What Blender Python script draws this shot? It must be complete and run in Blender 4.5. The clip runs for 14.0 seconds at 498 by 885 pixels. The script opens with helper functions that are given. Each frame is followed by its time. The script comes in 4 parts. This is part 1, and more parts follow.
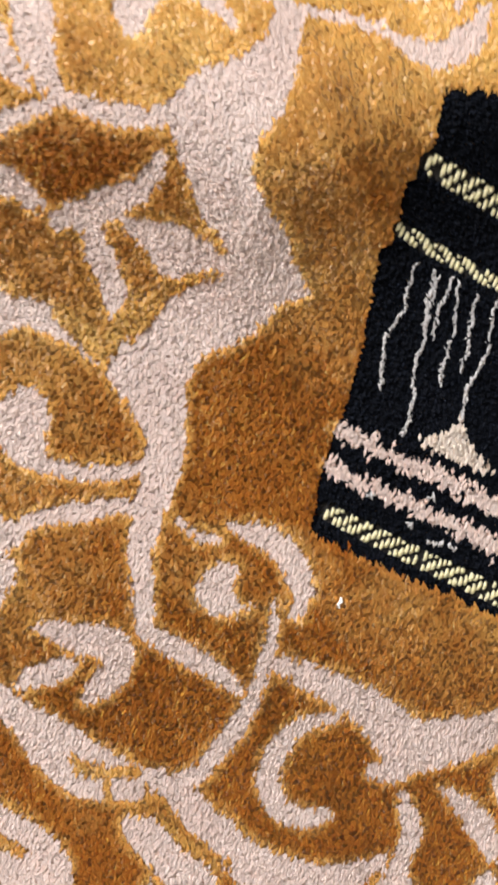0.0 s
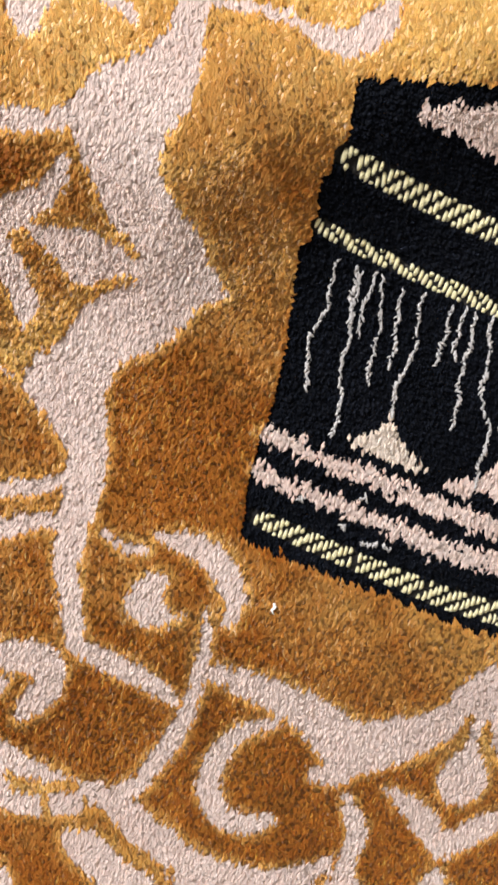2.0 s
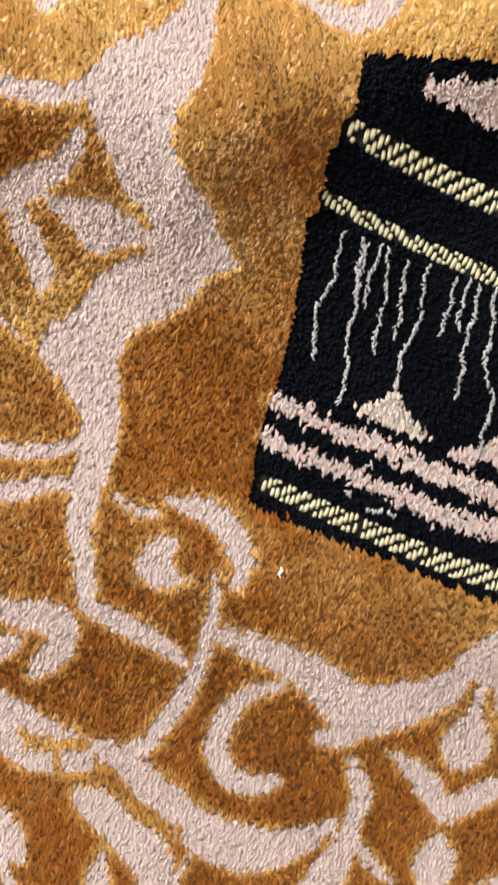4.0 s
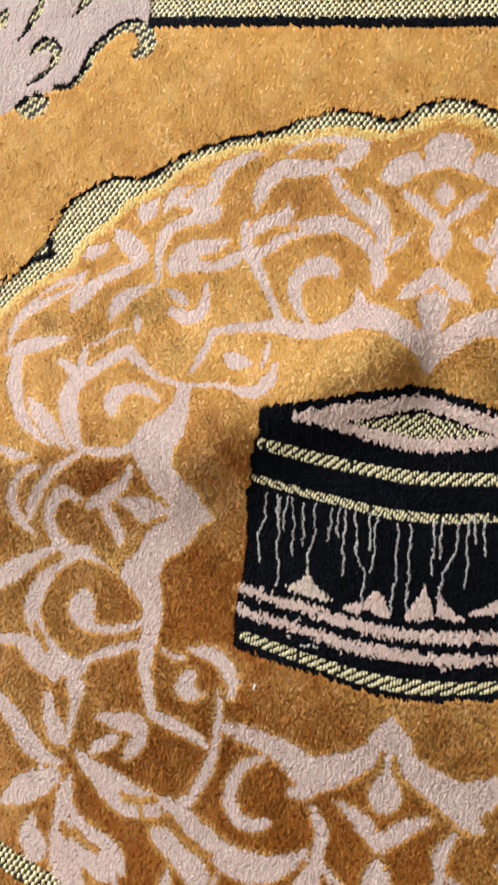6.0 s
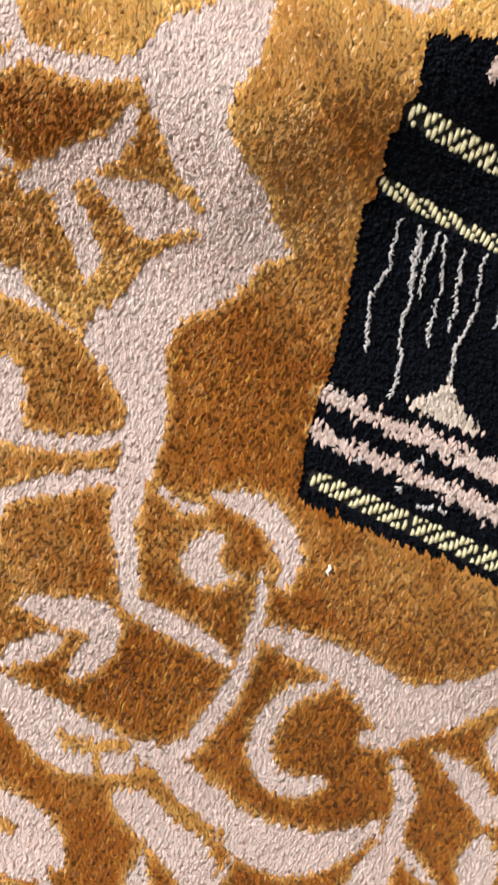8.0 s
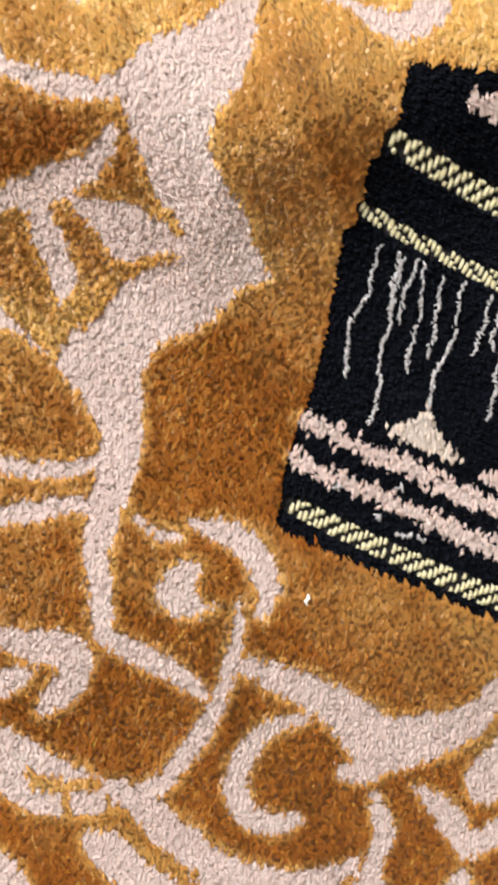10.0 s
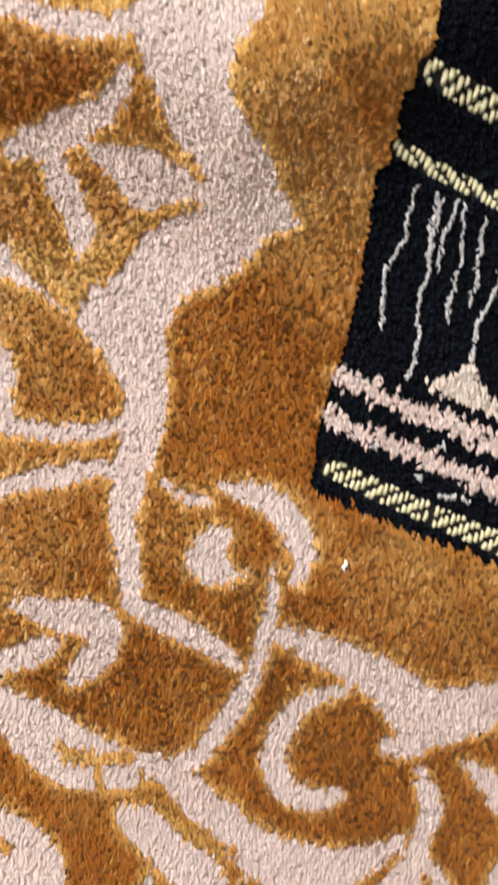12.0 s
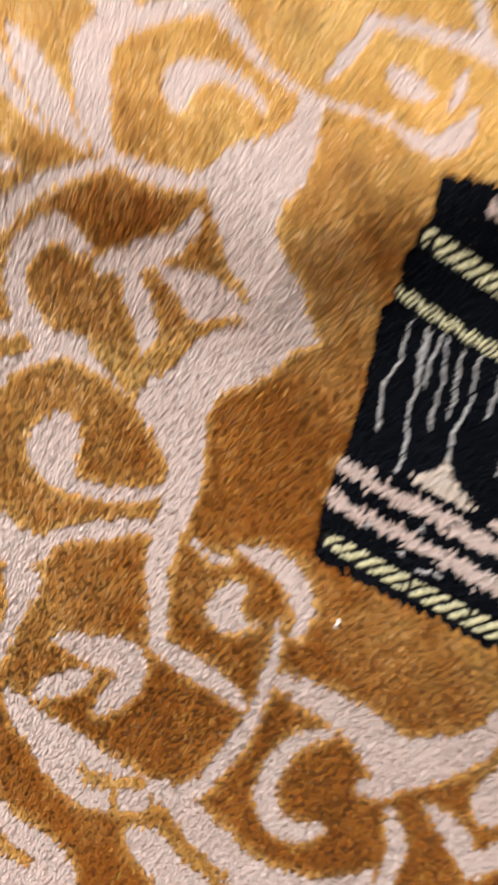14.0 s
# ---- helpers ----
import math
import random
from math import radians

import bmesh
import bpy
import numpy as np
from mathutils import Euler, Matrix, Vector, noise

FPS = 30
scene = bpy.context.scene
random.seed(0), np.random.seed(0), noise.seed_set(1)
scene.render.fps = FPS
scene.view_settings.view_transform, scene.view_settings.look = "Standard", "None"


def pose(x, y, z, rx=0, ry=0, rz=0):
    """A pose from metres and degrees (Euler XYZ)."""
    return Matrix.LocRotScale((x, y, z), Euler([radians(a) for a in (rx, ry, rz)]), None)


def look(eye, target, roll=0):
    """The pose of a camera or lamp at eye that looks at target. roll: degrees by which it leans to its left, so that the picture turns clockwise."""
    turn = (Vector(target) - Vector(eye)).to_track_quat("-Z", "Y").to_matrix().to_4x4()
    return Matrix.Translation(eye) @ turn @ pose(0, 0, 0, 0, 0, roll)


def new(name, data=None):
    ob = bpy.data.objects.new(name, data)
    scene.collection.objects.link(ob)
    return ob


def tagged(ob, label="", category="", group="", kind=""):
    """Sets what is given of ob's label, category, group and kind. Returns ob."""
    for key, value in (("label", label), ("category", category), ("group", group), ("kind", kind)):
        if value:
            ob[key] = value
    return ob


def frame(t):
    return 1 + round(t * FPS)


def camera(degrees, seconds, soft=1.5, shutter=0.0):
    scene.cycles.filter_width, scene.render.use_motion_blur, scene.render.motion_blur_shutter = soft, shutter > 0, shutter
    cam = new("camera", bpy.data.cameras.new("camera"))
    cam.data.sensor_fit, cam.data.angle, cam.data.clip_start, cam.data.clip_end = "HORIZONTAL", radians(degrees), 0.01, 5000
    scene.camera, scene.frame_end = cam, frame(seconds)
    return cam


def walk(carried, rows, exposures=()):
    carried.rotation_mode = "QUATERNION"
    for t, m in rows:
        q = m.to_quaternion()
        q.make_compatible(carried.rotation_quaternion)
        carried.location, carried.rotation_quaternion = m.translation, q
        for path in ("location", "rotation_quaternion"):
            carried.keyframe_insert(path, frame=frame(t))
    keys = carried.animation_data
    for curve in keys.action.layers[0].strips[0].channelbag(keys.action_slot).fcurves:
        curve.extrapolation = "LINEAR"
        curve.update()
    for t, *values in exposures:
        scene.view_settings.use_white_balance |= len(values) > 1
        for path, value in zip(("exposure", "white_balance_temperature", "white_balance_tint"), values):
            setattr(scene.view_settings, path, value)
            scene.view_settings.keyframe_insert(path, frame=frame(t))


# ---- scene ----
cam = camera(33.6, 14.0, soft=3.0, shutter=0.5)
# seconds, eye in metres, then the turn in degrees
PATH = [
    (0, -0.14237, 0.04081, 0.24645, -5.968, -5.259, 15.961),
    (0.5, -0.13083, 0.05446, 0.23418, -9.491, -4.381, 13.952),
    (1, -0.13156, 0.04425, 0.24544, -6.760, -5.439, 14.358),
    (1.5, -0.13930, 0.05355, 0.23349, -7.180, -5.903, 14.336),
    (2, -0.12341, 0.05525, 0.24178, -7.645, -5.664, 13.908),
    (2.5, -0.13204, 0.05126, 0.23241, -7.588, -5.748, 14.009),
    (3, -0.13744, 0.05262, 0.22471, -7.850, -6.207, 14.273),
    (3.2, -0.13246, 0.05675, 0.22845, -8.553, -5.731, 14.288),
    (5.3, -0.09461, 0.01888, 0.40053, 6.957, -0.170, 12.918),
    (5.5, -0.04522, 0.02312, 0.43801, 9.999, 4.572, 10.792),
    (6, 0.01285, 0.04565, 0.45303, 10.140, 12.201, 7.574),
    (6.5, -0.01083, 0.05700, 0.41928, 7.816, 10.759, 7.564),
    (7, -0.08040, 0.04683, 0.33737, 1.109, 6.039, 11.878),
    (7.5, -0.13746, 0.04675, 0.24470, -7.336, -4.074, 14.519),
    (7.7, -0.13750, 0.04447, 0.23999, -8.027, -5.316, 14.595),
    (9.8, -0.15118, 0.02838, 0.24603, -5.391, -7.180, 16.683),
    (10, -0.14368, 0.03893, 0.23452, -6.410, -8.771, 15.310),
    (10.5, -0.13884, 0.03461, 0.23714, -7.057, -8.896, 15.708),
    (11, -0.15692, 0.01339, 0.31605, -1.942, -9.461, 17.374),
    (11.5, -0.14929, 0.02670, 0.30975, -1.831, -7.452, 16.084),
    (12, -0.13595, 0.03304, 0.22402, -7.478, -5.649, 13.806),
    (12.5, -0.12979, 0.03781, 0.23060, -9.196, -5.958, 12.030),
    (13, -0.14160, 0.01253, 0.29258, 0.503, -7.459, 14.575),
    (13.5, -0.13617, 0.02662, 0.33843, 6.136, -6.962, 15.677),
    (14, -0.16372, 0.01821, 0.26934, -0.414, -9.563, 18.363),
]
walk(cam, [(t, pose(x, y, z, rx, ry, rz)) for t, x, y, z, rx, ry, rz in PATH],
     exposures=[(0, 0.16), (0.5, 0.2), (3.2, 0.2), (6, 0.02), (7.5, 0.15), (10, 0.26), (10.5, 0.32), (11.3, 0.09), (12.5, 0.35), (13.5, -0.08), (14, 0.1)])

# ---- light: weak sky, and an area lamp added at an assumed, unseen window ----
world = bpy.data.worlds.new("sky")
scene.world = world
world.use_nodes = True
wn = world.node_tree.nodes
sky = wn.new("ShaderNodeTexSky")
sky.sky_type, sky.sun_disc, sky.sun_elevation, sky.sun_rotation = "NISHITA", False, radians(40), radians(20)
world.node_tree.links.new(sky.outputs[0], wn["Background"].inputs[0])
wn["Background"].inputs[1].default_value = 0.12
# added lamp; its side and height are set to suit the rug's shading
lamp = bpy.data.lights.new("assumed_window_light", "AREA")
lamp.shape, lamp.size, lamp.size_y, lamp.energy, lamp.color = "RECTANGLE", 1.4, 1.2, 145, (1.0, 0.985, 0.96)
assumed_window_light = new("assumed_window_light", lamp)
assumed_window_light.matrix_world = look((-1.89, 1.05, 1.05), (-0.1, 0.1, 0.0))
scene.view_settings.exposure = 0.0


# ---- materials ----
def shader(name, rough=0.8):
    mat = bpy.data.materials.new(name)
    mat.use_nodes = True
    t = mat.node_tree
    b = t.nodes["Principled BSDF"]
    b.inputs["Roughness"].default_value = rough
    return mat, t, b


def node(t, kind, **put):
    n = t.nodes.new(kind)
    for k, v in put.items():
        n.inputs[k.replace("_", " ")].default_value = v
    return n


def ramp(t, fac, stops):
    r = t.nodes.new("ShaderNodeValToRGB")
    while len(r.color_ramp.elements) < len(stops):
        r.color_ramp.elements.new(0.5)
    for e, (p, c) in zip(r.color_ramp.elements, stops):
        e.position, e.color = p, (*c, 1)
    t.links.new(fac, r.inputs[0])
    return r.outputs[0]


def mix(t, fac, a, b, blend="MIX"):
    m = t.nodes.new("ShaderNodeMix")
    m.data_type, m.blend_type = "RGBA", blend
    for socket, v in ((m.inputs[0], fac), (m.inputs[6], a), (m.inputs[7], b)):
        if isinstance(v, (int, float)):
            socket.default_value = v
        elif isinstance(v, tuple):
            socket.default_value = (*v, 1)
        else:
            t.links.new(v, socket)
    return m.outputs[2]


def pile(name, dark, mid, light, sheen, rough=0.75, shade_tint=None, gloss=0.3):
    """Yarn: each tuft has its own tone, with fine fibres along it and slow uneven tone over the cloth."""
    mat, t, b = shader(name, rough)
    geo = t.nodes.new("ShaderNodeNewGeometry")
    place = t.nodes.new("ShaderNodeTexCoord")
    slow = node(t, "ShaderNodeTexNoise", Scale=38.0, Detail=3.0)
    t.links.new(place.outputs["Object"], slow.inputs["Vector"])
    stretch = t.nodes.new("ShaderNodeMapping")
    stretch.inputs["Scale"].default_value = (4200, 1500, 1800)
    t.links.new(place.outputs["Object"], stretch.inputs["Vector"])
    fibre = node(t, "ShaderNodeTexNoise", Scale=1.0, Detail=2.0)
    t.links.new(stretch.outputs[0], fibre.inputs["Vector"])
    tone = t.nodes.new("ShaderNodeMath")
    tone.operation = "MULTIPLY_ADD"
    tone.inputs[1].default_value = 0.22
    t.links.new(geo.outputs["Random Per Island"], tone.inputs[0])
    add = t.nodes.new("ShaderNodeMath")
    add.operation = "MULTIPLY"
    add.inputs[1].default_value = 0.74
    t.links.new(slow.outputs[0], add.inputs[0])
    t.links.new(add.outputs[0], tone.inputs[2])
    colour = ramp(t, tone.outputs[0], ((0.1, dark), (0.5, mid), (0.9, light)))
    # darkens the yarn colour where shade is painted in per vertex
    if shade_tint:
        shade_mottle = t.nodes.new("ShaderNodeAttribute")
        shade_mottle.attribute_name = "shade_mottle"
        colour = mix(t, shade_mottle.outputs["Fac"], colour, mix(t, 1.0, colour, shade_tint, "MULTIPLY"))
    shade = ramp(t, fibre.outputs[0], ((0.25, (0.70, 0.70, 0.70)), (0.72, (1.0, 1.0, 1.0))))
    colour = mix(t, 1.0, colour, shade, "MULTIPLY")
    t.links.new(colour, b.inputs["Base Color"])
    b.inputs["Sheen Weight"].default_value = sheen
    b.inputs["Sheen Roughness"].default_value = 0.45
    t.links.new(mix(t, 0.45, colour, (1.0, 0.93, 0.82)), b.inputs["Sheen Tint"])
    b.inputs["Subsurface Weight"].default_value = 0.6
    b.inputs["Subsurface Scale"].default_value = 0.0018
    b.inputs["Subsurface Radius"].default_value = (1.0, 0.9, 0.8)
    b.inputs["Specular IOR Level"].default_value = gloss
    bump = node(t, "ShaderNodeBump", Strength=0.6, Distance=0.0004)
    t.links.new(fibre.outputs[0], bump.inputs["Height"])
    t.links.new(bump.outputs[0], b.inputs["Normal"])
    return mat


def plain(name, a, b_, scale, rough, bump=0.2, depth=0.002):
    mat, t, b = shader(name, rough)
    place = t.nodes.new("ShaderNodeTexCoord")
    n = node(t, "ShaderNodeTexNoise", Scale=scale, Detail=6.0)
    t.links.new(place.outputs["Object"], n.inputs["Vector"])
    t.links.new(ramp(t, n.outputs[0], ((0.3, a), (0.7, b_))), b.inputs["Base Color"])
    bm_ = node(t, "ShaderNodeBump", Strength=bump, Distance=depth)
    t.links.new(n.outputs[0], bm_.inputs["Height"])
    t.links.new(bm_.outputs[0], b.inputs["Normal"])
    return mat


CREAM, GOLD, BLACK, CHECK, PINK, LINE, DARK, AMBER, PEACH = range(9)
YARN = {
    # last colour: bronze multiplier for the shade painted into the gold
    GOLD: pile("gold_yarn", (0.61, 0.272, 0.046), (0.87, 0.436, 0.108), (0.96, 0.61, 0.23), 0.35, gloss=0.14, shade_tint=(0.43, 0.250, 0.075)),
    CREAM: pile("cream_yarn", (0.70, 0.49, 0.435), (0.87, 0.632, 0.56), (0.95, 0.745, 0.675), 0.2, gloss=0.1),
    BLACK: pile("black_yarn", (0.0015, 0.002, 0.004), (0.003, 0.004, 0.007), (0.007, 0.008, 0.013), 0.0, gloss=0.05),
    CHECK: pile("brass_thread", (0.62, 0.53, 0.27), (0.81, 0.72, 0.43), (0.92, 0.86, 0.60), 0.05, rough=0.5, gloss=0.5),
    PINK: pile("rose_grey_yarn", (0.46, 0.33, 0.31), (0.57, 0.43, 0.40), (0.66, 0.53, 0.49), 0.3),
    LINE: pile("white_thread", (0.36, 0.34, 0.34), (0.48, 0.45, 0.45), (0.60, 0.57, 0.57), 0.05),
    AMBER: pile("amber_yarn", (0.80, 0.49, 0.12), (0.90, 0.60, 0.19), (0.95, 0.68, 0.28), 0.25),
    PEACH: pile("peach_yarn", (0.72, 0.52, 0.42), (0.86, 0.67, 0.55), (0.92, 0.77, 0.66), 0.2),
    DARK: pile("dark_weft", (0.010, 0.009, 0.010), (0.020, 0.018, 0.018), (0.045, 0.040, 0.036), 0.05),
}
BACK = plain("rug_backing", (0.46, 0.23, 0.05), (0.56, 0.29, 0.07), 300, 0.95)
WALL = plain("wall_paint", (0.34, 0.31, 0.27), (0.40, 0.37, 0.33), 6, 0.85)
FLOOR = plain("floor_stone", (0.42, 0.38, 0.33), (0.55, 0.50, 0.44), 14, 0.45)
FRAME = plain("window_paint", (0.78, 0.78, 0.76), (0.84, 0.84, 0.82), 20, 0.4)
LINT = plain("white_lint", (0.78, 0.76, 0.74), (0.9, 0.88, 0.86), 900, 0.9)


# ---- the room, unseen and assumed around the rug ----
def box_mesh(bm, lo, hi):
    x0, y0, z0 = lo
    x1, y1, z1 = hi
    v = [bm.verts.new(p) for p in ((x0, y0, z0), (x1, y0, z0), (x1, y1, z0), (x0, y1, z0), (x0, y0, z1), (x1, y0, z1), (x1, y1, z1), (x0, y1, z1))]
    for f in ((3, 2, 1, 0), (4, 5, 6, 7), (0, 1, 5, 4), (1, 2, 6, 5), (2, 3, 7, 6), (3, 0, 4, 7)):
        bm.faces.new([v[i] for i in f])


def part(name, bm, mat, parent=None, label=""):
    me = bpy.data.meshes.new(name)
    bm.to_mesh(me)
    bm.free()
    me.materials.append(mat)
    ob = new(name, me)
    ob.parent = parent
    return tagged(ob, label)


def boxes(name, mat, items, parent=None, label=""):
    bm = bmesh.new()
    for lo, hi in items:
        box_mesh(bm, lo, hi)
    return part(name, bm, mat, parent, label)


X0, X1, Y0, Y1, TOP = -1.9, 1.7, -1.6, 2.4, 2.5
tagged(boxes("floor", FLOOR, [((X0 - 0.1, Y0 - 0.1, -0.12), (X1 + 0.1, Y1 + 0.1, -0.006))]), "pale stone floor under the prayer rug", "floor", kind="structure")
tagged(boxes("ceiling", WALL, [((X0 - 0.1, Y0 - 0.1, TOP), (X1 + 0.1, Y1 + 0.1, TOP + 0.1))]), "plain white painted ceiling", "ceiling", kind="structure")
tagged(boxes("wall_north", WALL, [((X0, Y1, -0.006), (X1, Y1 + 0.1, TOP))]), "plain off-white painted wall", "wall", kind="structure")
tagged(boxes("wall_east", WALL, [((X1, Y0, -0.006), (X1 + 0.1, Y1, TOP))]), "plain off-white painted wall", "wall", kind="structure")
tagged(boxes("wall_south", WALL, [((X0, Y0 - 0.1, -0.006), (X1, Y0, TOP))]), "plain off-white painted wall", "wall", kind="structure")
# opening assumed in the west wall, in front of the added lamp
WY0, WY1, WZ0, WZ1 = 0.3, 1.8, 0.4, 1.7
tagged(boxes("wall_west", WALL, [((X0 - 0.1, Y0, -0.006), (X0, WY0, TOP)), ((X0 - 0.1, WY1, -0.006), (X0, Y1, TOP)),
                                 ((X0 - 0.1, WY0, -0.006), (X0, WY1, WZ0)), ((X0 - 0.1, WY0, WZ1), (X0, WY1, TOP))]),
       "plain off-white painted wall with a window opening", "wall", kind="structure")
win = tagged(new("assumed_window"), "unseen white framed window, added as a place for the lamp", "window", kind="structure")
boxes("window_frame", FRAME, [((X0 - 0.07, WY0, WZ0), (X0 - 0.03, WY0 + 0.05, WZ1)), ((X0 - 0.07, WY1 - 0.05, WZ0), (X0 - 0.03, WY1, WZ1)),
                              ((X0 - 0.07, WY0 + 0.05, WZ0), (X0 - 0.03, WY1 - 0.05, WZ0 + 0.05)), ((X0 - 0.07, WY0 + 0.05, WZ1 - 0.05), (X0 - 0.03, WY1 - 0.05, WZ1))], win)

# ---- the rug's drawing: strokes of yarn, in millimetres from the middle of the building's foot ----
MOTIFS = []


def spline(rows, steps=7):
    p = np.array(rows, float)
    p = np.vstack([2 * p[0] - p[1], p, 2 * p[-1] - p[-2]])
    out = []
    for i in range(1, len(p) - 2):
        u = np.linspace(0, 1, steps, endpoint=False)[:, None]
        a, b, c, d = p[i - 1:i + 3]
        out.append(0.5 * (2 * b + (c - a) * u + (2 * a - 5 * b + 4 * c - d) * u ** 2 + (3 * b - a - 3 * c + d) * u ** 3))
    return np.vstack([*out, p[-2:-1]])


def stroke(name, yarn, *rows, both=True):
    """A ribbon of yarn along a smooth line; each row is x, y and the ribbon's width."""
    MOTIFS.append((name, yarn, both, spline(rows) if len(rows) > 2 else np.array([np.array(rows[0]) + (np.array(rows[1]) - np.array(rows[0])) * u for u in np.linspace(0, 1, 6)]), True))


def region(name, yarn, *rows, both=True):
    """A field of yarn inside a closed outline."""
    MOTIFS.append((name, yarn, both, np.array(rows, float), False))


stroke("band", CREAM, (-124.8, 177.4, 4.5), (-113.5, 180.5, 7.6), (-100.0, 181.9, 8.3), (-86.7, 183.5, 10.5), (-74.7, 181.0, 11.1), (-63.1, 180.4, 9.7), (-53.7, 183.5, 11.7), (-44.7, 188.3, 14.7), (-35.4, 190.7, 17.3), (-22.5, 187.5, 14.5), (-12.7, 181.8, 14.3), (-4.6, 176.5, 13.9), (0.8, 173.5, 13.9))
stroke("cusp", CREAM, (0.2, 160.3, 0.8), (0.1, 165.4, 6.9), (-0.0, 172.8, 15.1), (0.4, 177.3, 19.8))
stroke("spike", CREAM, (-42.6, 208.2, 0.9), (-41.5, 201.3, 7.3), (-38.5, 192.3, 13.3))
stroke("spur", CREAM, (-124.3, 178.9, 5.4), (-127.0, 169.6, 6.3), (-130.4, 160.7, 6.3), (-133.7, 151.7, 3.1))
stroke("vine", CREAM, (-175.5, 162.1, 9.2), (-165.1, 154.7, 6.4), (-153.1, 147.5, 5.4), (-137.8, 143.8, 4.5), (-122.0, 144.9, 4.5), (-110.3, 144.9, 4.0))
stroke("hook", CREAM, (-111.0, 144.8, 4.0), (-100.2, 141.7, 7.8), (-91.9, 142.5, 8.7), (-86.4, 149.3, 9.8), (-83.6, 158.7, 4.4))
stroke("bud", CREAM, (-113.6, 164.1, 4.5), (-107.5, 160.3, 12.0), (-98.2, 159.7, 3.5))
stroke("bud", CREAM, (-89.8, 172.3, 3.5), (-90.6, 164.6, 5.6), (-91.4, 157.0, 2.6))
stroke("leaf", CREAM, (-255.4, 160.5, 2.9), (-254.3, 171.9, 6.9), (-249.0, 182.4, 9.0), (-240.0, 190.5, 11.3), (-230.2, 199.0, 12.1), (-219.9, 205.2, 10.5), (-211.8, 212.7, 2.9))
stroke("leaf", CREAM, (-217.1, 186.8, 4.9), (-213.8, 194.8, 13.4), (-206.9, 201.9, 10.4), (-198.7, 208.9, 8.7), (-189.1, 214.1, 9.5), (-177.3, 217.4, 3.8))
stroke("groove", GOLD, (-239.8, 193.2, 1.2), (-231.0, 199.0, 1.9), (-221.2, 204.0, 1.2))
stroke("bud", CREAM, (-216.3, 221.7, 2.0), (-210.1, 225.6, 10.9), (-200.8, 229.6, 3.5))
stroke("petal", CREAM, (-198.2, 240.9, 4.4), (-190.0, 233.9, 13.0), (-179.7, 224.8, 12.9), (-174.7, 219.7, 3.8))
stroke("leaf", CREAM, (-190.8, 182.2, 4.2), (-188.4, 190.8, 10.5), (-182.0, 198.0, 10.5), (-173.9, 202.8, 7.0), (-166.6, 206.7, 2.3))
stroke("bud", CREAM, (-171.7, 174.6, 2.8), (-173.6, 181.0, 6.5), (-174.8, 187.4, 1.9))
stroke("stem", CREAM, (-199.9, 164.9, 3.7), (-191.7, 169.7, 3.7), (-183.6, 175.3, 4.2), (-177.3, 177.1, 1.9))
stroke("leaf", CREAM, (-256.3, 154.5, 3.8), (-244.4, 160.1, 11.1), (-231.9, 163.9, 11.0), (-219.3, 167.3, 5.8), (-211.5, 170.0, 1.4))
stroke("leaf", CREAM, (-247.2, 158.8, 8.7), (-246.6, 147.0, 10.3), (-244.6, 136.1, 11.0), (-239.6, 125.6, 9.4), (-232.0, 114.7, 8.4), (-222.9, 106.9, 6.5), (-210.6, 100.3, 3.2))
stroke("petal", CREAM, (-233.6, 129.0, 2.3), (-225.2, 121.4, 9.3), (-215.0, 111.5, 11.8), (-205.3, 103.6, 8.2), (-197.8, 98.7, 2.7))
stroke("ring", CREAM, (-191.7, 100.0, 5.4), (-198.6, 109.1, 10.5), (-204.1, 121.4, 12.8), (-206.7, 131.9, 13.6), (-203.2, 142.2, 12.2), (-194.8, 149.3, 9.2), (-184.5, 157.6, 9.2), (-175.3, 162.9, 9.2))
stroke("leaf", CREAM, (-219.2, 153.4, 3.8), (-210.8, 149.6, 8.4), (-205.0, 143.5, 10.0))
stroke("leaf", CREAM, (-202.9, 164.7, 3.7), (-203.5, 155.5, 6.5), (-203.3, 145.8, 8.3))
stroke("scroll", CREAM, (-176.4, 123.8, 7.2), (-178.2, 131.4, 13.0), (-174.0, 137.0, 9.8), (-165.7, 139.4, 8.1), (-157.5, 137.6, 6.3), (-149.3, 131.7, 1.8))
stroke("spur", CREAM, (-245.3, 97.0, 3.7), (-232.8, 92.6, 8.1), (-222.0, 93.3, 2.2))
stroke("spur", CREAM, (-191.6, 99.7, 4.5), (-177.3, 99.0, 7.3), (-165.3, 101.5, 6.9), (-158.3, 107.3, 5.2))
stroke("ring", CREAM, (-217.1, 87.6, 4.4), (-226.8, 82.0, 6.5), (-232.2, 71.7, 7.0), (-230.5, 61.3, 7.9), (-223.5, 53.8, 7.0), (-215.5, 47.8, 2.7))
stroke("vine", CREAM, (-188.0, 99.7, 3.6), (-198.2, 92.7, 5.6), (-207.6, 84.7, 6.9), (-214.2, 76.2, 8.3), (-218.3, 65.9, 7.9), (-221.1, 57.7, 6.1))
stroke("bud", CREAM, (-181.5, 244.1, 3.3), (-178.3, 252.3, 13.3), (-173.7, 259.3, 6.7))
stroke("stem", CREAM, (-164.4, 206.8, 4.7), (-165.6, 218.5, 6.1), (-166.1, 230.2, 8.6), (-163.2, 239.5, 9.4), (-155.9, 245.2, 9.4), (-146.7, 249.0, 10.8), (-136.2, 251.7, 11.4), (-130.3, 258.0, 2.8))
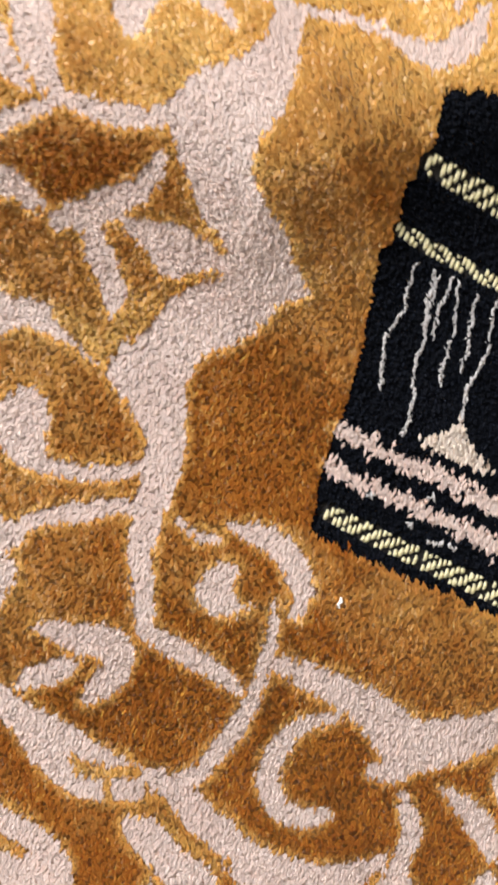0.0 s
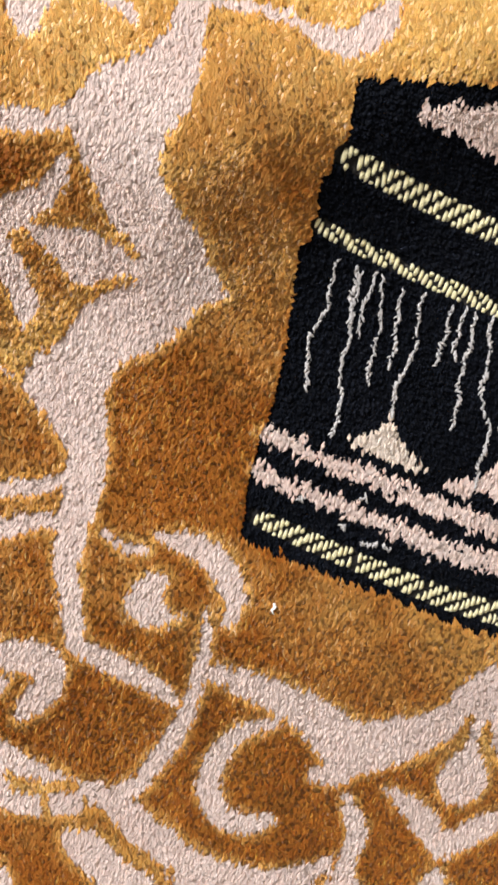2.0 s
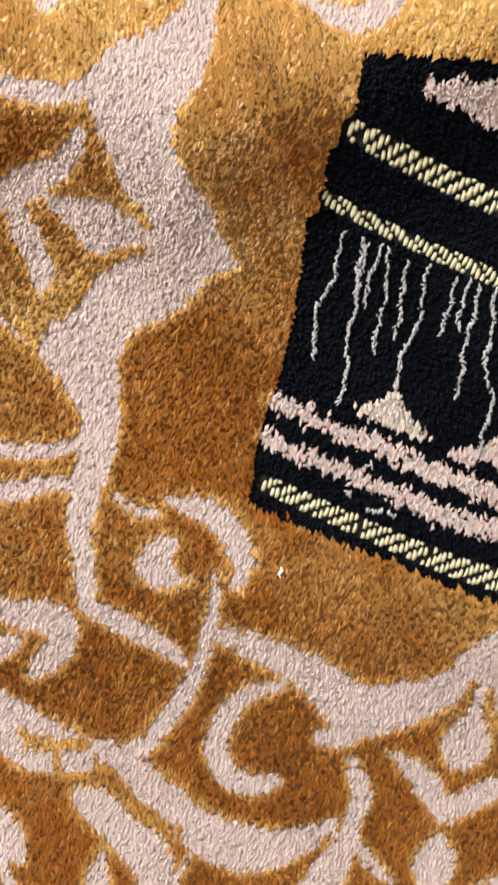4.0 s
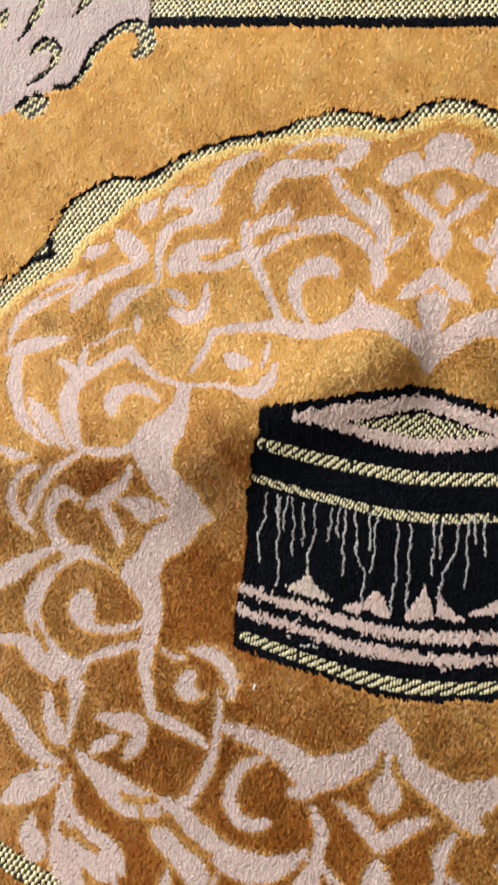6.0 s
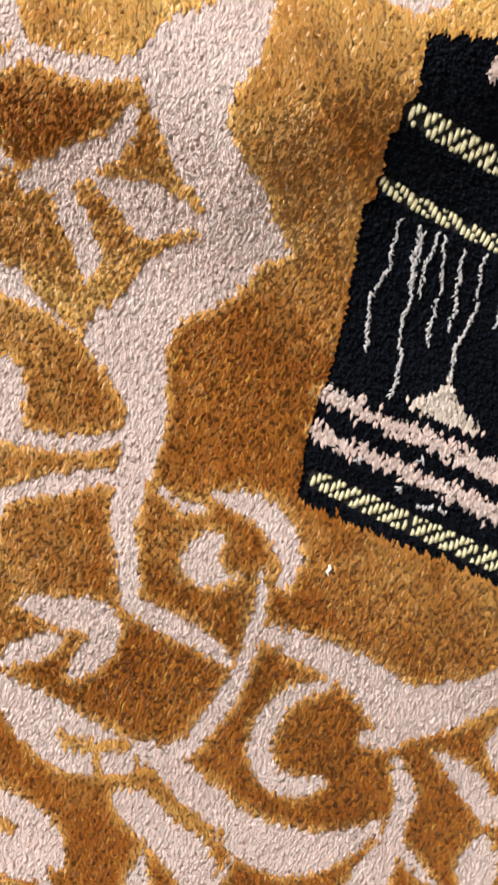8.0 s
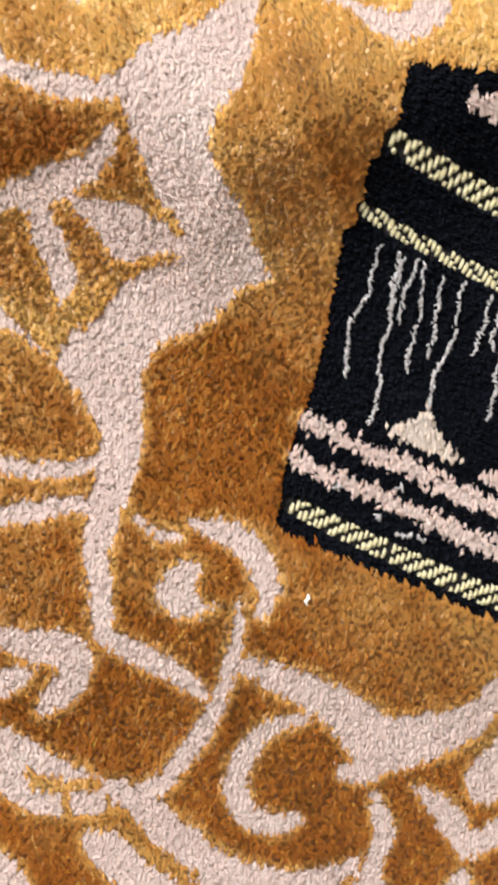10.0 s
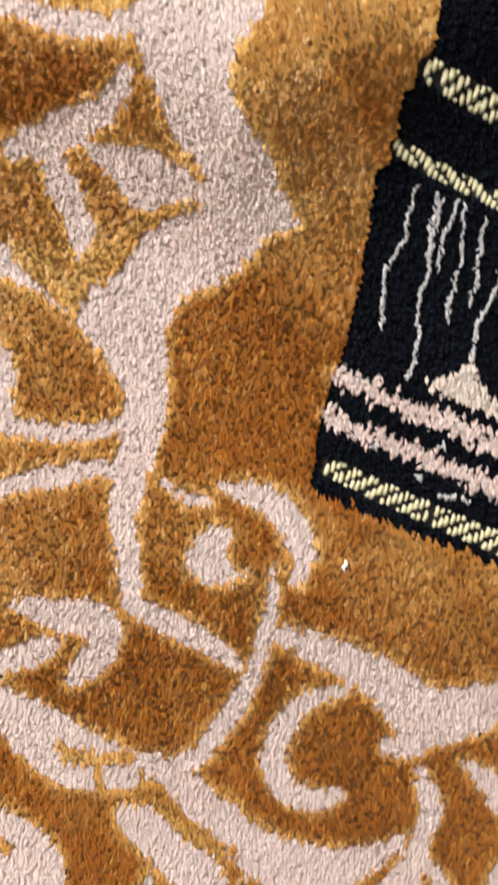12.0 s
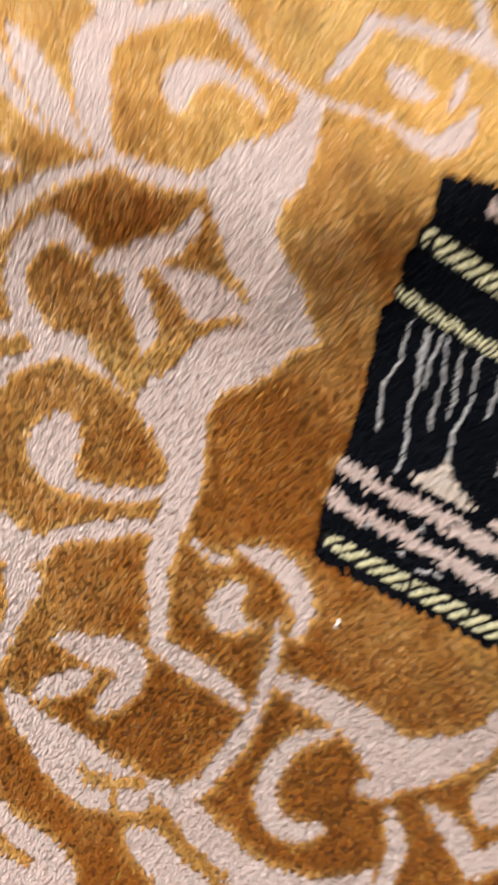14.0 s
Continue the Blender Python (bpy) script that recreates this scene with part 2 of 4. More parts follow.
stroke("leaf", CREAM, (-166.8, 253.1, 4.7), (-162.0, 261.2, 11.6), (-152.4, 263.1, 16.7), (-142.6, 264.0, 18.7), (-136.6, 272.4, 12.8), (-130.5, 281.1, 10.6), (-119.6, 287.6, 8.2), (-106.4, 292.0, 2.7))
stroke("groove", GOLD, (-162.0, 248.7, 1.1), (-156.2, 251.7, 2.9), (-149.2, 254.0, 1.1))
stroke("groove", GOLD, (-154.9, 262.7, 1.1), (-147.1, 270.1, 2.6), (-140.3, 273.1, 1.5))
stroke("leaf", CREAM, (-155.8, 211.9, 2.8), (-153.1, 220.0, 14.4), (-146.3, 224.9, 20.1), (-136.2, 229.6, 14.2), (-126.6, 234.2, 6.4), (-120.9, 236.2, 1.4))
stroke("leaf", CREAM, (-143.4, 220.0, 15.0), (-131.5, 219.3, 9.1), (-121.3, 221.9, 10.5), (-114.8, 227.4, 5.4))
stroke("groove", GOLD, (-138.2, 223.8, 1.1), (-131.2, 224.4, 3.6), (-124.4, 226.4, 1.1))
stroke("petal", CREAM, (-156.9, 203.5, 4.2), (-150.9, 199.8, 8.3), (-142.9, 194.5, 2.7))
stroke("leaf", CREAM, (-152.5, 190.0, 8.2), (-142.3, 186.3, 11.5), (-135.4, 189.2, 9.7), (-132.8, 197.5, 7.7), (-134.3, 207.0, 3.6))
stroke("vine", CREAM, (-114.6, 246.1, 6.4), (-110.8, 234.0, 11.2), (-106.6, 223.5, 9.7), (-100.4, 213.1, 7.2), (-94.5, 202.8, 6.1), (-88.7, 192.5, 6.1), (-83.5, 184.4, 4.4))
stroke("leaf", CREAM, (-111.7, 240.4, 9.8), (-100.9, 247.5, 10.4), (-91.0, 251.0, 10.4), (-85.4, 255.4, 2.7))
stroke("bud", CREAM, (-89.4, 260.2, 2.7), (-90.1, 254.5, 6.3), (-90.1, 248.9, 9.0))
stroke("leaf", CREAM, (-108.3, 254.1, 2.7), (-108.0, 265.2, 10.1), (-103.0, 275.3, 12.6), (-94.4, 281.5, 13.9), (-82.5, 282.3, 12.4), (-71.7, 282.5, 9.6), (-64.2, 284.7, 7.0), (-58.0, 289.3, 14.3), (-52.9, 294.5, 14.9), (-50.5, 300.1, 6.1))
stroke("leaf", CREAM, (-96.0, 289.2, 1.8), (-87.4, 295.6, 4.9), (-77.6, 299.2, 6.1), (-67.6, 300.3, 6.1), (-57.3, 298.7, 8.7))
stroke("leaf", CREAM, (-66.0, 280.1, 5.2), (-59.1, 269.0, 10.2), (-48.1, 258.7, 11.2), (-38.4, 250.8, 9.4))
stroke("leaf", CREAM, (-44.4, 269.9, 3.5), (-37.9, 261.3, 9.4), (-33.6, 248.5, 12.1), (-31.9, 238.4, 10.7), (-33.0, 230.7, 6.0))
stroke("groove", GOLD, (-59.9, 273.2, 1.0), (-51.3, 267.4, 2.7), (-43.6, 262.6, 1.0))
stroke("ring", CREAM, (-107.4, 224.1, 8.1), (-96.8, 232.3, 9.0), (-87.5, 239.7, 9.6), (-78.0, 244.9, 12.4), (-68.3, 247.3, 13.3), (-58.3, 247.6, 12.2), (-47.9, 242.6, 11.1), (-38.8, 234.1, 8.6), (-33.2, 223.8, 10.0), (-31.3, 215.5, 10.0), (-32.9, 207.1, 2.6))
stroke("groove", GOLD, (-107.3, 233.4, 2.5), (-99.5, 239.7, 2.8), (-91.3, 242.4, 2.1), (-82.7, 244.1, 1.0))
stroke("scroll", CREAM, (-68.3, 185.0, 2.6), (-73.9, 192.4, 6.5), (-79.3, 202.7, 8.7), (-78.9, 211.8, 10.9), (-73.1, 219.0, 12.9), (-65.1, 221.4, 13.6), (-58.3, 219.5, 8.7), (-56.3, 214.0, 2.6))
stroke("bud", CREAM, (-27.9, 230.5, 2.9), (-22.8, 236.5, 7.7), (-18.2, 241.8, 3.5), (-12.3, 245.8, 1.7))
stroke("fan", CREAM, (-35.2, 275.7, 4.4), (-29.1, 279.6, 16.8), (-21.6, 284.8, 17.3), (-12.2, 287.7, 15.9), (-3.3, 293.3, 21.1), (2.9, 294.4, 21.7))
stroke("groove", GOLD, (-18.6, 297.6, 2.7), (-15.9, 292.8, 2.7), (-13.2, 288.0, 1.0))
stroke("star_arm", CREAM, (-22.8, 268.5, 3.8), (-16.2, 263.1, 8.6), (-7.6, 255.9, 8.4), (-0.2, 249.5, 4.2))
stroke("star", CREAM, (-1.2, 274.4, 2.3), (0.7, 267.5, 10.1), (1.3, 260.6, 3.0))
stroke("bud", CREAM, (0.8, 248.8, 5.0), (0.4, 240.4, 11.8), (-1.4, 233.1, 9.2), (-1.5, 227.2, 2.6))
stroke("leaf", CREAM, (-19.2, 202.2, 3.3), (-12.8, 207.2, 9.9), (-6.6, 212.5, 9.9), (-0.1, 218.2, 10.5))
stroke("bell", CREAM, (0.1, 203.5, 10.5), (0.9, 198.3, 16.9), (1.1, 189.6, 9.7), (0.8, 179.4, 7.6))
stroke("band", CREAM, (-136.5, 141.8, 8.9), (-136.1, 130.8, 11.5), (-140.3, 118.3, 20.3), (-147.4, 107.4, 26.3), (-143.3, 93.2, 18.8), (-135.8, 82.9, 20.0), (-128.2, 72.8, 26.0), (-132.9, 61.1, 28.0), (-143.5, 50.3, 25.2), (-148.8, 38.5, 26.3), (-143.9, 28.0, 18.4), (-137.8, 16.3, 12.6), (-137.0, 3.9, 11.9), (-137.0, -6.9, 9.9), (-135.8, -18.8, 8.5), (-132.1, -30.3, 7.2), (-128.8, -39.5, 7.2))
stroke("cusp", CREAM, (-133.9, 70.5, 20.0), (-120.9, 71.1, 15.6), (-114.2, 70.0, 8.4), (-108.2, 69.9, 1.9))
stroke("stem", CREAM, (-128.7, -40.3, 7.2), (-117.2, -43.5, 7.7), (-105.6, -47.0, 7.6), (-96.6, -50.8, 5.6))
stroke("stem", CREAM, (-93.1, -22.7, 3.7), (-91.3, -32.7, 4.7), (-90.7, -47.4, 6.2), (-92.5, -59.6, 6.9), (-96.6, -70.8, 7.5), (-100.9, -79.5, 6.9), (-107.3, -85.9, 8.2))
stroke("band", CREAM, (-84.4, -40.4, 8.0), (-76.5, -42.1, 10.4), (-64.0, -44.4, 12.1), (-51.3, -49.6, 15.0), (-38.7, -56.1, 18.9), (-27.2, -52.7, 17.6), (-13.3, -46.0, 15.1), (-4.1, -37.4, 14.4), (0.9, -32.4, 17.2))
stroke("cusp", CREAM, (-0.0, -20.7, 1.7), (0.5, -28.2, 11.5), (1.5, -37.9, 24.1))
stroke("leaf", CREAM, (-35.3, -59.8, 11.8), (-42.1, -65.3, 10.7), (-47.8, -67.7, 6.0))
stroke("scroll", CREAM, (-63.7, -52.6, 4.2), (-74.1, -57.9, 6.7), (-79.2, -67.6, 8.0), (-79.2, -77.8, 8.6), (-73.0, -85.2, 8.5), (-63.7, -86.3, 7.9), (-58.2, -83.9, 5.4))
stroke("curl", CREAM, (-107.6, -15.5, 3.8), (-110.6, -18.9, 9.5), (-111.2, -24.6, 12.1), (-105.1, -26.6, 5.7), (-99.6, -25.2, 2.5))
stroke("hook", CREAM, (-112.3, -3.3, 3.8), (-100.9, -4.0, 8.9), (-92.3, -7.8, 9.4), (-86.3, -15.8, 8.7), (-85.6, -24.5, 4.3))
stroke("bud", CREAM, (-128.9, -5.7, 2.3), (-121.2, -8.2, 4.5), (-114.0, -8.3, 2.9))
stroke("star_arm", CREAM, (-159.5, 92.2, 4.7), (-163.3, 83.2, 7.8), (-172.0, 75.9, 9.5), (-182.5, 69.0, 7.2))
stroke("star_arm", CREAM, (-175.7, 71.3, 7.1), (-168.8, 61.8, 8.7), (-163.5, 54.4, 7.9), (-160.9, 47.6, 5.5))
stroke("star", CREAM, (-164.8, 73.2, 3.9), (-154.4, 72.4, 12.5), (-147.3, 69.0, 15.5), (-140.4, 67.6, 7.7), (-134.7, 68.2, 2.0))
stroke("ring", CREAM, (-163.9, 36.0, 7.5), (-176.5, 39.9, 6.9), (-188.6, 38.4, 6.3), (-199.9, 30.4, 7.8), (-207.2, 19.7, 11.4), (-210.3, 6.3, 12.1), (-204.5, -5.8, 10.6), (-195.4, -15.6, 12.0), (-183.2, -23.1, 14.0), (-174.5, -22.4, 9.7), (-170.2, -17.4, 5.5), (-159.2, -11.7, 7.4), (-148.2, -7.0, 6.6), (-140.4, -5.3, 5.6))
stroke("curl", CREAM, (-178.8, 15.4, 12.5), (-179.5, 8.9, 17.3), (-172.8, 1.0, 8.2), (-161.5, 0.4, 6.4), (-150.0, 3.0, 6.0), (-142.4, 7.0, 5.0))
stroke("groove", GOLD, (-206.9, -2.3, 1.8), (-201.5, -11.7, 4.2), (-194.1, -20.4, 2.5))
stroke("petal", CREAM, (-198.2, 43.7, 4.2), (-213.2, 35.3, 9.3), (-226.3, 25.4, 14.5), (-237.8, 17.3, 13.1))
stroke("groove", GOLD, (-197.2, 36.3, 2.1), (-207.2, 31.1, 2.8), (-216.8, 23.4, 2.2))
stroke("curl", CREAM, (-189.0, 70.8, 4.9), (-199.2, 74.6, 8.5), (-206.4, 67.3, 8.5), (-207.5, 57.3, 7.8), (-202.4, 48.1, 8.5), (-193.4, 42.0, 8.4), (-178.6, 42.2, 6.9), (-163.8, 35.7, 7.5))
stroke("bud", CREAM, (-220.4, -47.3, 10.1), (-207.7, -57.8, 11.3), (-197.1, -68.5, 12.5), (-185.8, -73.3, 8.2), (-176.2, -74.6, 3.4))
stroke("stem", CREAM, (-168.5, -66.5, 4.1), (-165.1, -71.1, 6.1), (-160.2, -76.3, 6.0))
stroke("leaf", CREAM, (-207.4, -100.2, 4.8), (-197.8, -92.7, 15.7), (-185.4, -85.4, 15.6), (-175.3, -79.9, 3.4))
stroke("leaf", CREAM, (-170.5, -80.3, 3.4), (-171.4, -90.3, 10.0), (-170.7, -102.0, 10.6), (-170.2, -114.7, 9.9), (-162.1, -125.8, 16.2), (-151.6, -131.1, 9.6))
stroke("leaf", CREAM, (-165.7, -101.9, 6.6), (-151.4, -110.6, 13.6), (-141.5, -118.2, 14.6), (-146.4, -125.5, 12.8), (-159.3, -126.6, 16.2))
stroke("groove", GOLD, (-168.8, -105.9, 2.6), (-162.9, -111.1, 5.9), (-156.1, -114.9, 2.6))
stroke("leaf", CREAM, (-187.1, -103.5, 4.0), (-188.0, -113.0, 11.4), (-182.2, -118.4, 15.3), (-179.7, -122.8, 4.0))
stroke("petal", CREAM, (-191.2, -40.7, 6.3), (-189.1, -49.7, 9.1), (-182.8, -58.9, 12.5), (-175.7, -64.1, 4.1))
stroke("petal", CREAM, (-177.0, -32.1, 9.7), (-174.3, -40.3, 8.3), (-174.7, -49.1, 4.2), (-175.0, -59.7, 4.8))
stroke("leaf", CREAM, (-159.4, -47.1, 4.8), (-148.2, -47.3, 10.1), (-137.8, -47.0, 12.6), (-134.4, -53.5, 10.5), (-138.0, -62.3, 7.9), (-140.1, -66.6, 2.6))
stroke("leaf", CREAM, (-161.5, -67.7, 2.7), (-156.5, -62.3, 8.1), (-149.2, -57.9, 7.4), (-145.0, -53.8, 2.0))
stroke("leaf", CREAM, (-226.6, -13.8, 6.5), (-212.1, -13.3, 10.0), (-203.5, -20.0, 13.5), (-189.3, -28.8, 9.1))
stroke("leaf", CREAM, (-164.9, -68.2, 3.3), (-155.2, -75.5, 11.1), (-144.7, -81.7, 17.4), (-133.5, -86.1, 17.6), (-124.4, -87.1, 14.8), (-116.9, -86.2, 10.7), (-112.5, -82.3, 4.3))
stroke("groove", GOLD, (-115.4, -86.7, 1.1), (-112.6, -94.6, 1.5))
stroke("groove", GOLD, (-152.7, -89.2, 1.2), (-143.0, -94.4, 1.5), (-133.2, -98.1, 1.3))
stroke("groove", GOLD, (-139.5, -84.3, 1.3), (-130.4, -85.8, 2.7), (-118.7, -83.9, 1.5))
stroke("groove", GOLD, (-127.9, -86.7, 1.5), (-124.9, -94.8, 1.7))
stroke("leaf", CREAM, (-114.5, -83.3, 4.3), (-105.4, -87.3, 9.5), (-94.0, -94.6, 11.8), (-80.2, -102.5, 13.7), (-67.4, -106.2, 16.2), (-54.7, -105.6, 13.7), (-43.3, -99.7, 8.8), (-35.7, -92.9, 3.3))
stroke("leaf", CREAM, (-118.8, -98.3, 3.4), (-111.0, -101.9, 11.6), (-100.2, -108.1, 13.8), (-91.4, -114.7, 14.0), (-87.5, -120.2, 10.9), (-82.8, -119.2, 5.7), (-79.7, -111.7, 2.7))
stroke("groove", GOLD, (-110.5, -91.3, 2.1), (-101.6, -99.7, 3.5), (-91.2, -103.9, 3.5), (-84.5, -105.0, 1.8))
stroke("vine", CREAM, (-36.0, -72.9, 4.2), (-29.9, -82.7, 8.4), (-30.2, -91.0, 6.6), (-31.2, -98.1, 8.4), (-33.8, -108.9, 12.6), (-37.6, -119.0, 14.4), (-47.0, -127.9, 11.9), (-56.4, -136.1, 9.9), (-61.2, -143.4, 6.7))
stroke("stem", CREAM, (-27.5, -99.6, 5.6), (-19.5, -105.8, 4.7), (-11.5, -110.2, 1.9))
stroke("groove", GOLD, (-50.3, -134.3, 3.2), (-44.5, -128.5, 3.0), (-39.0, -124.9, 1.2))
stroke("leaf", CREAM, (-107.1, -113.8, 1.7), (-105.7, -126.0, 9.4), (-100.3, -137.3, 12.7), (-88.1, -144.3, 13.7), (-74.4, -144.9, 8.7), (-59.0, -143.0, 6.7))
stroke("leaf", CREAM, (-171.2, -92.8, 8.0), (-159.7, -102.8, 7.3), (-149.3, -108.7, 11.0), (-138.9, -114.6, 13.6), (-131.5, -120.8, 6.2))
stroke("leaf", CREAM, (-163.8, -116.2, 12.0), (-150.2, -119.2, 12.2), (-137.0, -124.0, 7.4))
stroke("vine", CREAM, (-158.9, -131.4, 4.8), (-142.8, -135.9, 5.7), (-131.0, -139.6, 7.0), (-117.9, -147.3, 5.8), (-103.5, -151.9, 3.8), (-82.5, -155.3, 3.9))
stroke("bud", CREAM, (-135.8, -124.2, 2.1), (-131.4, -131.4, 5.3), (-130.0, -139.4, 4.1))
stroke("scroll", CREAM, (-158.9, -46.7, 2.9), (-148.7, -46.8, 7.4), (-138.5, -45.0, 9.2), (-133.0, -51.3, 9.2), (-134.3, -60.8, 5.5), (-136.9, -64.3, 1.7))
stroke("petal", CREAM, (-159.7, -66.1, 1.6), (-153.2, -60.5, 8.3), (-146.5, -54.1, 3.3))
stroke("petal", CREAM, (-173.0, -28.7, 2.4), (-171.9, -33.8, 6.9), (-174.3, -43.2, 5.7), (-175.2, -56.7, 6.1))
stroke("star", CREAM, (0.6, -47.7, 1.2), (1.8, -53.5, 8.3), (1.7, -60.7, 14.1), (2.4, -68.2, 3.4))
stroke("star_arm", CREAM, (-23.8, -67.5, 3.8), (-12.2, -73.7, 9.5), (-3.5, -81.1, 9.6), (2.5, -86.4, 3.9))
stroke("bud", CREAM, (-0.8, -93.5, 5.8), (1.5, -101.2, 12.6), (1.4, -109.3, 5.3))
stroke("leaf", CREAM, (0.9, -111.7, 4.8), (-9.6, -122.9, 7.2), (-18.5, -130.7, 3.3))
stroke("bud", CREAM, (-32.1, -138.0, 7.0), (-24.4, -135.5, 10.3))
stroke("leaf", CREAM, (1.1, -125.3, 3.9), (2.6, -135.0, 9.7))
stroke("groove", GOLD, (-29.3, -67.2, 2.8), (-13.1, -56.0, 4.1), (-4.5, -47.8, 3.4), (-3.2, -40.3, 1.7))
stroke("groove", GOLD, (-175.1, 46.6, 9.4), (-166.3, 39.9, 7.8), (-161.4, 34.1, 1.7))
stroke("groove", GOLD, (-156.9, 50.4, 5.4), (-160.2, 41.5, 5.4), (-161.3, 35.0, 1.7))
stroke("checker_band", CHECK, (-284.7, 163.1, 16.5), (-276.5, 177.8, 16.5), (-267.8, 191.0, 16.4), (-252.2, 208.6, 16.5), (-232.6, 227.5, 27.5), (-220.8, 248.7, 31.5), (-203.2, 261.2, 29.6), (-184.9, 267.6, 17.6), (-167.5, 278.5, 13.5), (-150.4, 288.7, 11.0), (-126.1, 297.0, 10.0), (-101.8, 300.3, 9.7), (-85.4, 307.8, 11.0), (-65.6, 312.7, 12.1), (-48.7, 310.7, 11.9), (-33.6, 308.0, 9.8), (-19.6, 314.3, 11.6), (-0.9, 319.9, 10.8), (14.9, 318.6, 10.6))
stroke("outline", BLACK, (-288.0, 176.3, 2.3), (-270.6, 202.5, 2.2), (-254.3, 217.8, 2.2), (-240.6, 224.2, 2.5), (-245.1, 238.7, 2.3), (-237.5, 254.1, 2.3), (-223.5, 266.3, 2.2), (-205.3, 275.7, 2.2), (-181.5, 275.6, 2.2), (-168.4, 284.7, 2.2), (-151.1, 294.1, 2.1), (-126.6, 301.3, 2.1), (-102.1, 305.6, 2.0), (-89.5, 313.7, 2.0), (-73.0, 318.7, 1.9), (-52.7, 317.3, 1.9), (-34.1, 312.9, 1.9), (-20.2, 320.6, 1.9), (-1.5, 325.8, 1.8), (14.4, 324.5, 1.8))
stroke("rim", AMBER, (-282.0, 152.7, 5.1), (-273.9, 167.7, 5.1), (-265.2, 180.4, 5.1), (-249.8, 198.2, 5.1), (-225.0, 213.9, 5.1), (-218.3, 230.9, 5.1), (-200.5, 244.8, 5.0), (-190.3, 257.6, 5.0), (-169.8, 267.6, 4.9), (-156.7, 280.4, 4.8), (-132.4, 290.2, 4.7), (-115.1, 294.2, 4.6), (-84.6, 300.7, 4.4), (-64.7, 305.1, 4.4), (-47.9, 303.1, 4.3), (-32.9, 301.5, 4.2), (-18.9, 306.7, 4.2), (-0.3, 313.0, 4.1), (15.5, 311.4, 3.4))
stroke("groove", GOLD, (-162.1, -105.9, 2.0), (-155.0, -110.7, 3.2), (-146.4, -113.8, 2.5))
stroke("groove", GOLD, (-152.0, -125.3, 2.4), (-142.5, -131.4, 6.5), (-135.2, -134.3, 2.9))
stroke("groove", GOLD, (-136.6, -86.7, 1.7), (-129.1, -86.1, 2.5), (-121.1, -83.6, 2.1))
stroke("checker_band", CHECK, (-219.9, -118.4, 13.2), (-204.1, -125.0, 12.9), (-185.1, -131.7, 12.7), (-170.6, -135.3, 11.8), (-156.6, -145.3, 12.0), (-142.3, -151.0, 12.1), (-130.1, -156.6, 11.9), (-115.5, -162.5, 11.6), (-96.3, -168.2, 11.9), (-72.4, -172.7, 12.2), (-42.1, -173.9, 12.6), (-7.5, -169.8, 13.1))
stroke("checker_border", CHECK, (-191.8, 390.2, 18.4), (-74.2, 386.1, 16.8), (19.0, 383.4, 15.6))
stroke("bar", BLACK, (-196.7, 378.8, 9.2), (-144.4, 378.0, 8.8), (-72.8, 375.5, 8.2), (19.8, 373.4, 7.6))
region("corner", PINK, (-371.5, 292.8), (-290.2, 312.8), (-278.9, 319.5), (-256.3, 331.0), (-240.8, 334.7), (-235.1, 348.4), (-228.1, 364.5), (-214.9, 378.6), (-196.9, 380.9), (-200.1, 430.2), (-404.5, 440.1))
stroke("twist", CHECK, (-254.7, 333.7, 4.1), (-242.8, 334.7, 5.6), (-234.8, 346.4, 8.0), (-231.0, 358.4, 8.8), (-222.9, 368.5, 9.5), (-212.7, 377.3, 10.3), (-200.6, 375.2, 11.7), (-193.9, 363.5, 13.9), (-199.2, 356.3, 9.3), (-204.5, 359.7, 3.9))
stroke("twist", CHECK, (-279.1, 320.6, 5.7), (-267.0, 321.4, 17.9), (-257.8, 325.2, 5.7))
stroke("twist", CHECK, (-274.6, 360.0, 5.0), (-268.7, 365.7, 9.9), (-260.3, 364.6, 9.0), (-256.8, 357.0, 8.2), (-261.1, 346.9, 5.7), (-268.2, 341.0, 4.9), (-274.3, 336.3, 2.5))
stroke("twist", CHECK, (-274.6, 399.7, 5.9), (-278.4, 387.1, 8.4), (-281.7, 378.7, 5.9), (-286.9, 369.5, 2.5))
stroke("twist", CHECK, (-242.4, 398.5, 9.0), (-247.0, 390.2, 4.9), (-251.4, 385.7, 2.0))
stroke("twist", CHECK, (-303.3, 381.5, 10.3), (-300.4, 392.1, 6.0))
stroke("groove", GOLD, (-162.4, 76.9, 2.2), (-152.5, 79.0, 3.1), (-143.6, 78.0, 3.1), (-136.7, 73.9, 1.3))
stroke("groove", GOLD, (-135.9, 66.8, 1.2), (-143.8, 63.3, 2.9), (-150.0, 58.0, 4.6), (-153.2, 50.5, 5.5), (-154.9, 43.3, 2.0))
stroke("outline", BLACK, (-255.1, 336.1, 2.7), (-243.3, 337.4, 2.3), (-236.9, 349.2, 2.0), (-233.1, 361.3, 2.0), (-225.1, 371.8, 2.3), (-214.9, 380.7, 2.3), (-201.9, 382.8, 2.2))
stroke("outline", BLACK, (-275.8, 361.7, 1.8), (-270.8, 369.9, 2.4), (-261.9, 370.5, 2.1), (-255.2, 363.6, 1.8))
stroke("outline", BLACK, (-261.1, 344.9, 1.8), (-268.4, 339.8, 2.4), (-275.1, 336.0, 1.5))
stroke("outline", BLACK, (-280.3, 323.0, 1.8), (-269.3, 330.7, 2.7), (-258.3, 328.3, 1.7))
stroke("outline", BLACK, (-281.0, 379.5, 1.8), (-282.7, 375.3, 2.4), (-287.6, 368.7, 1.5))
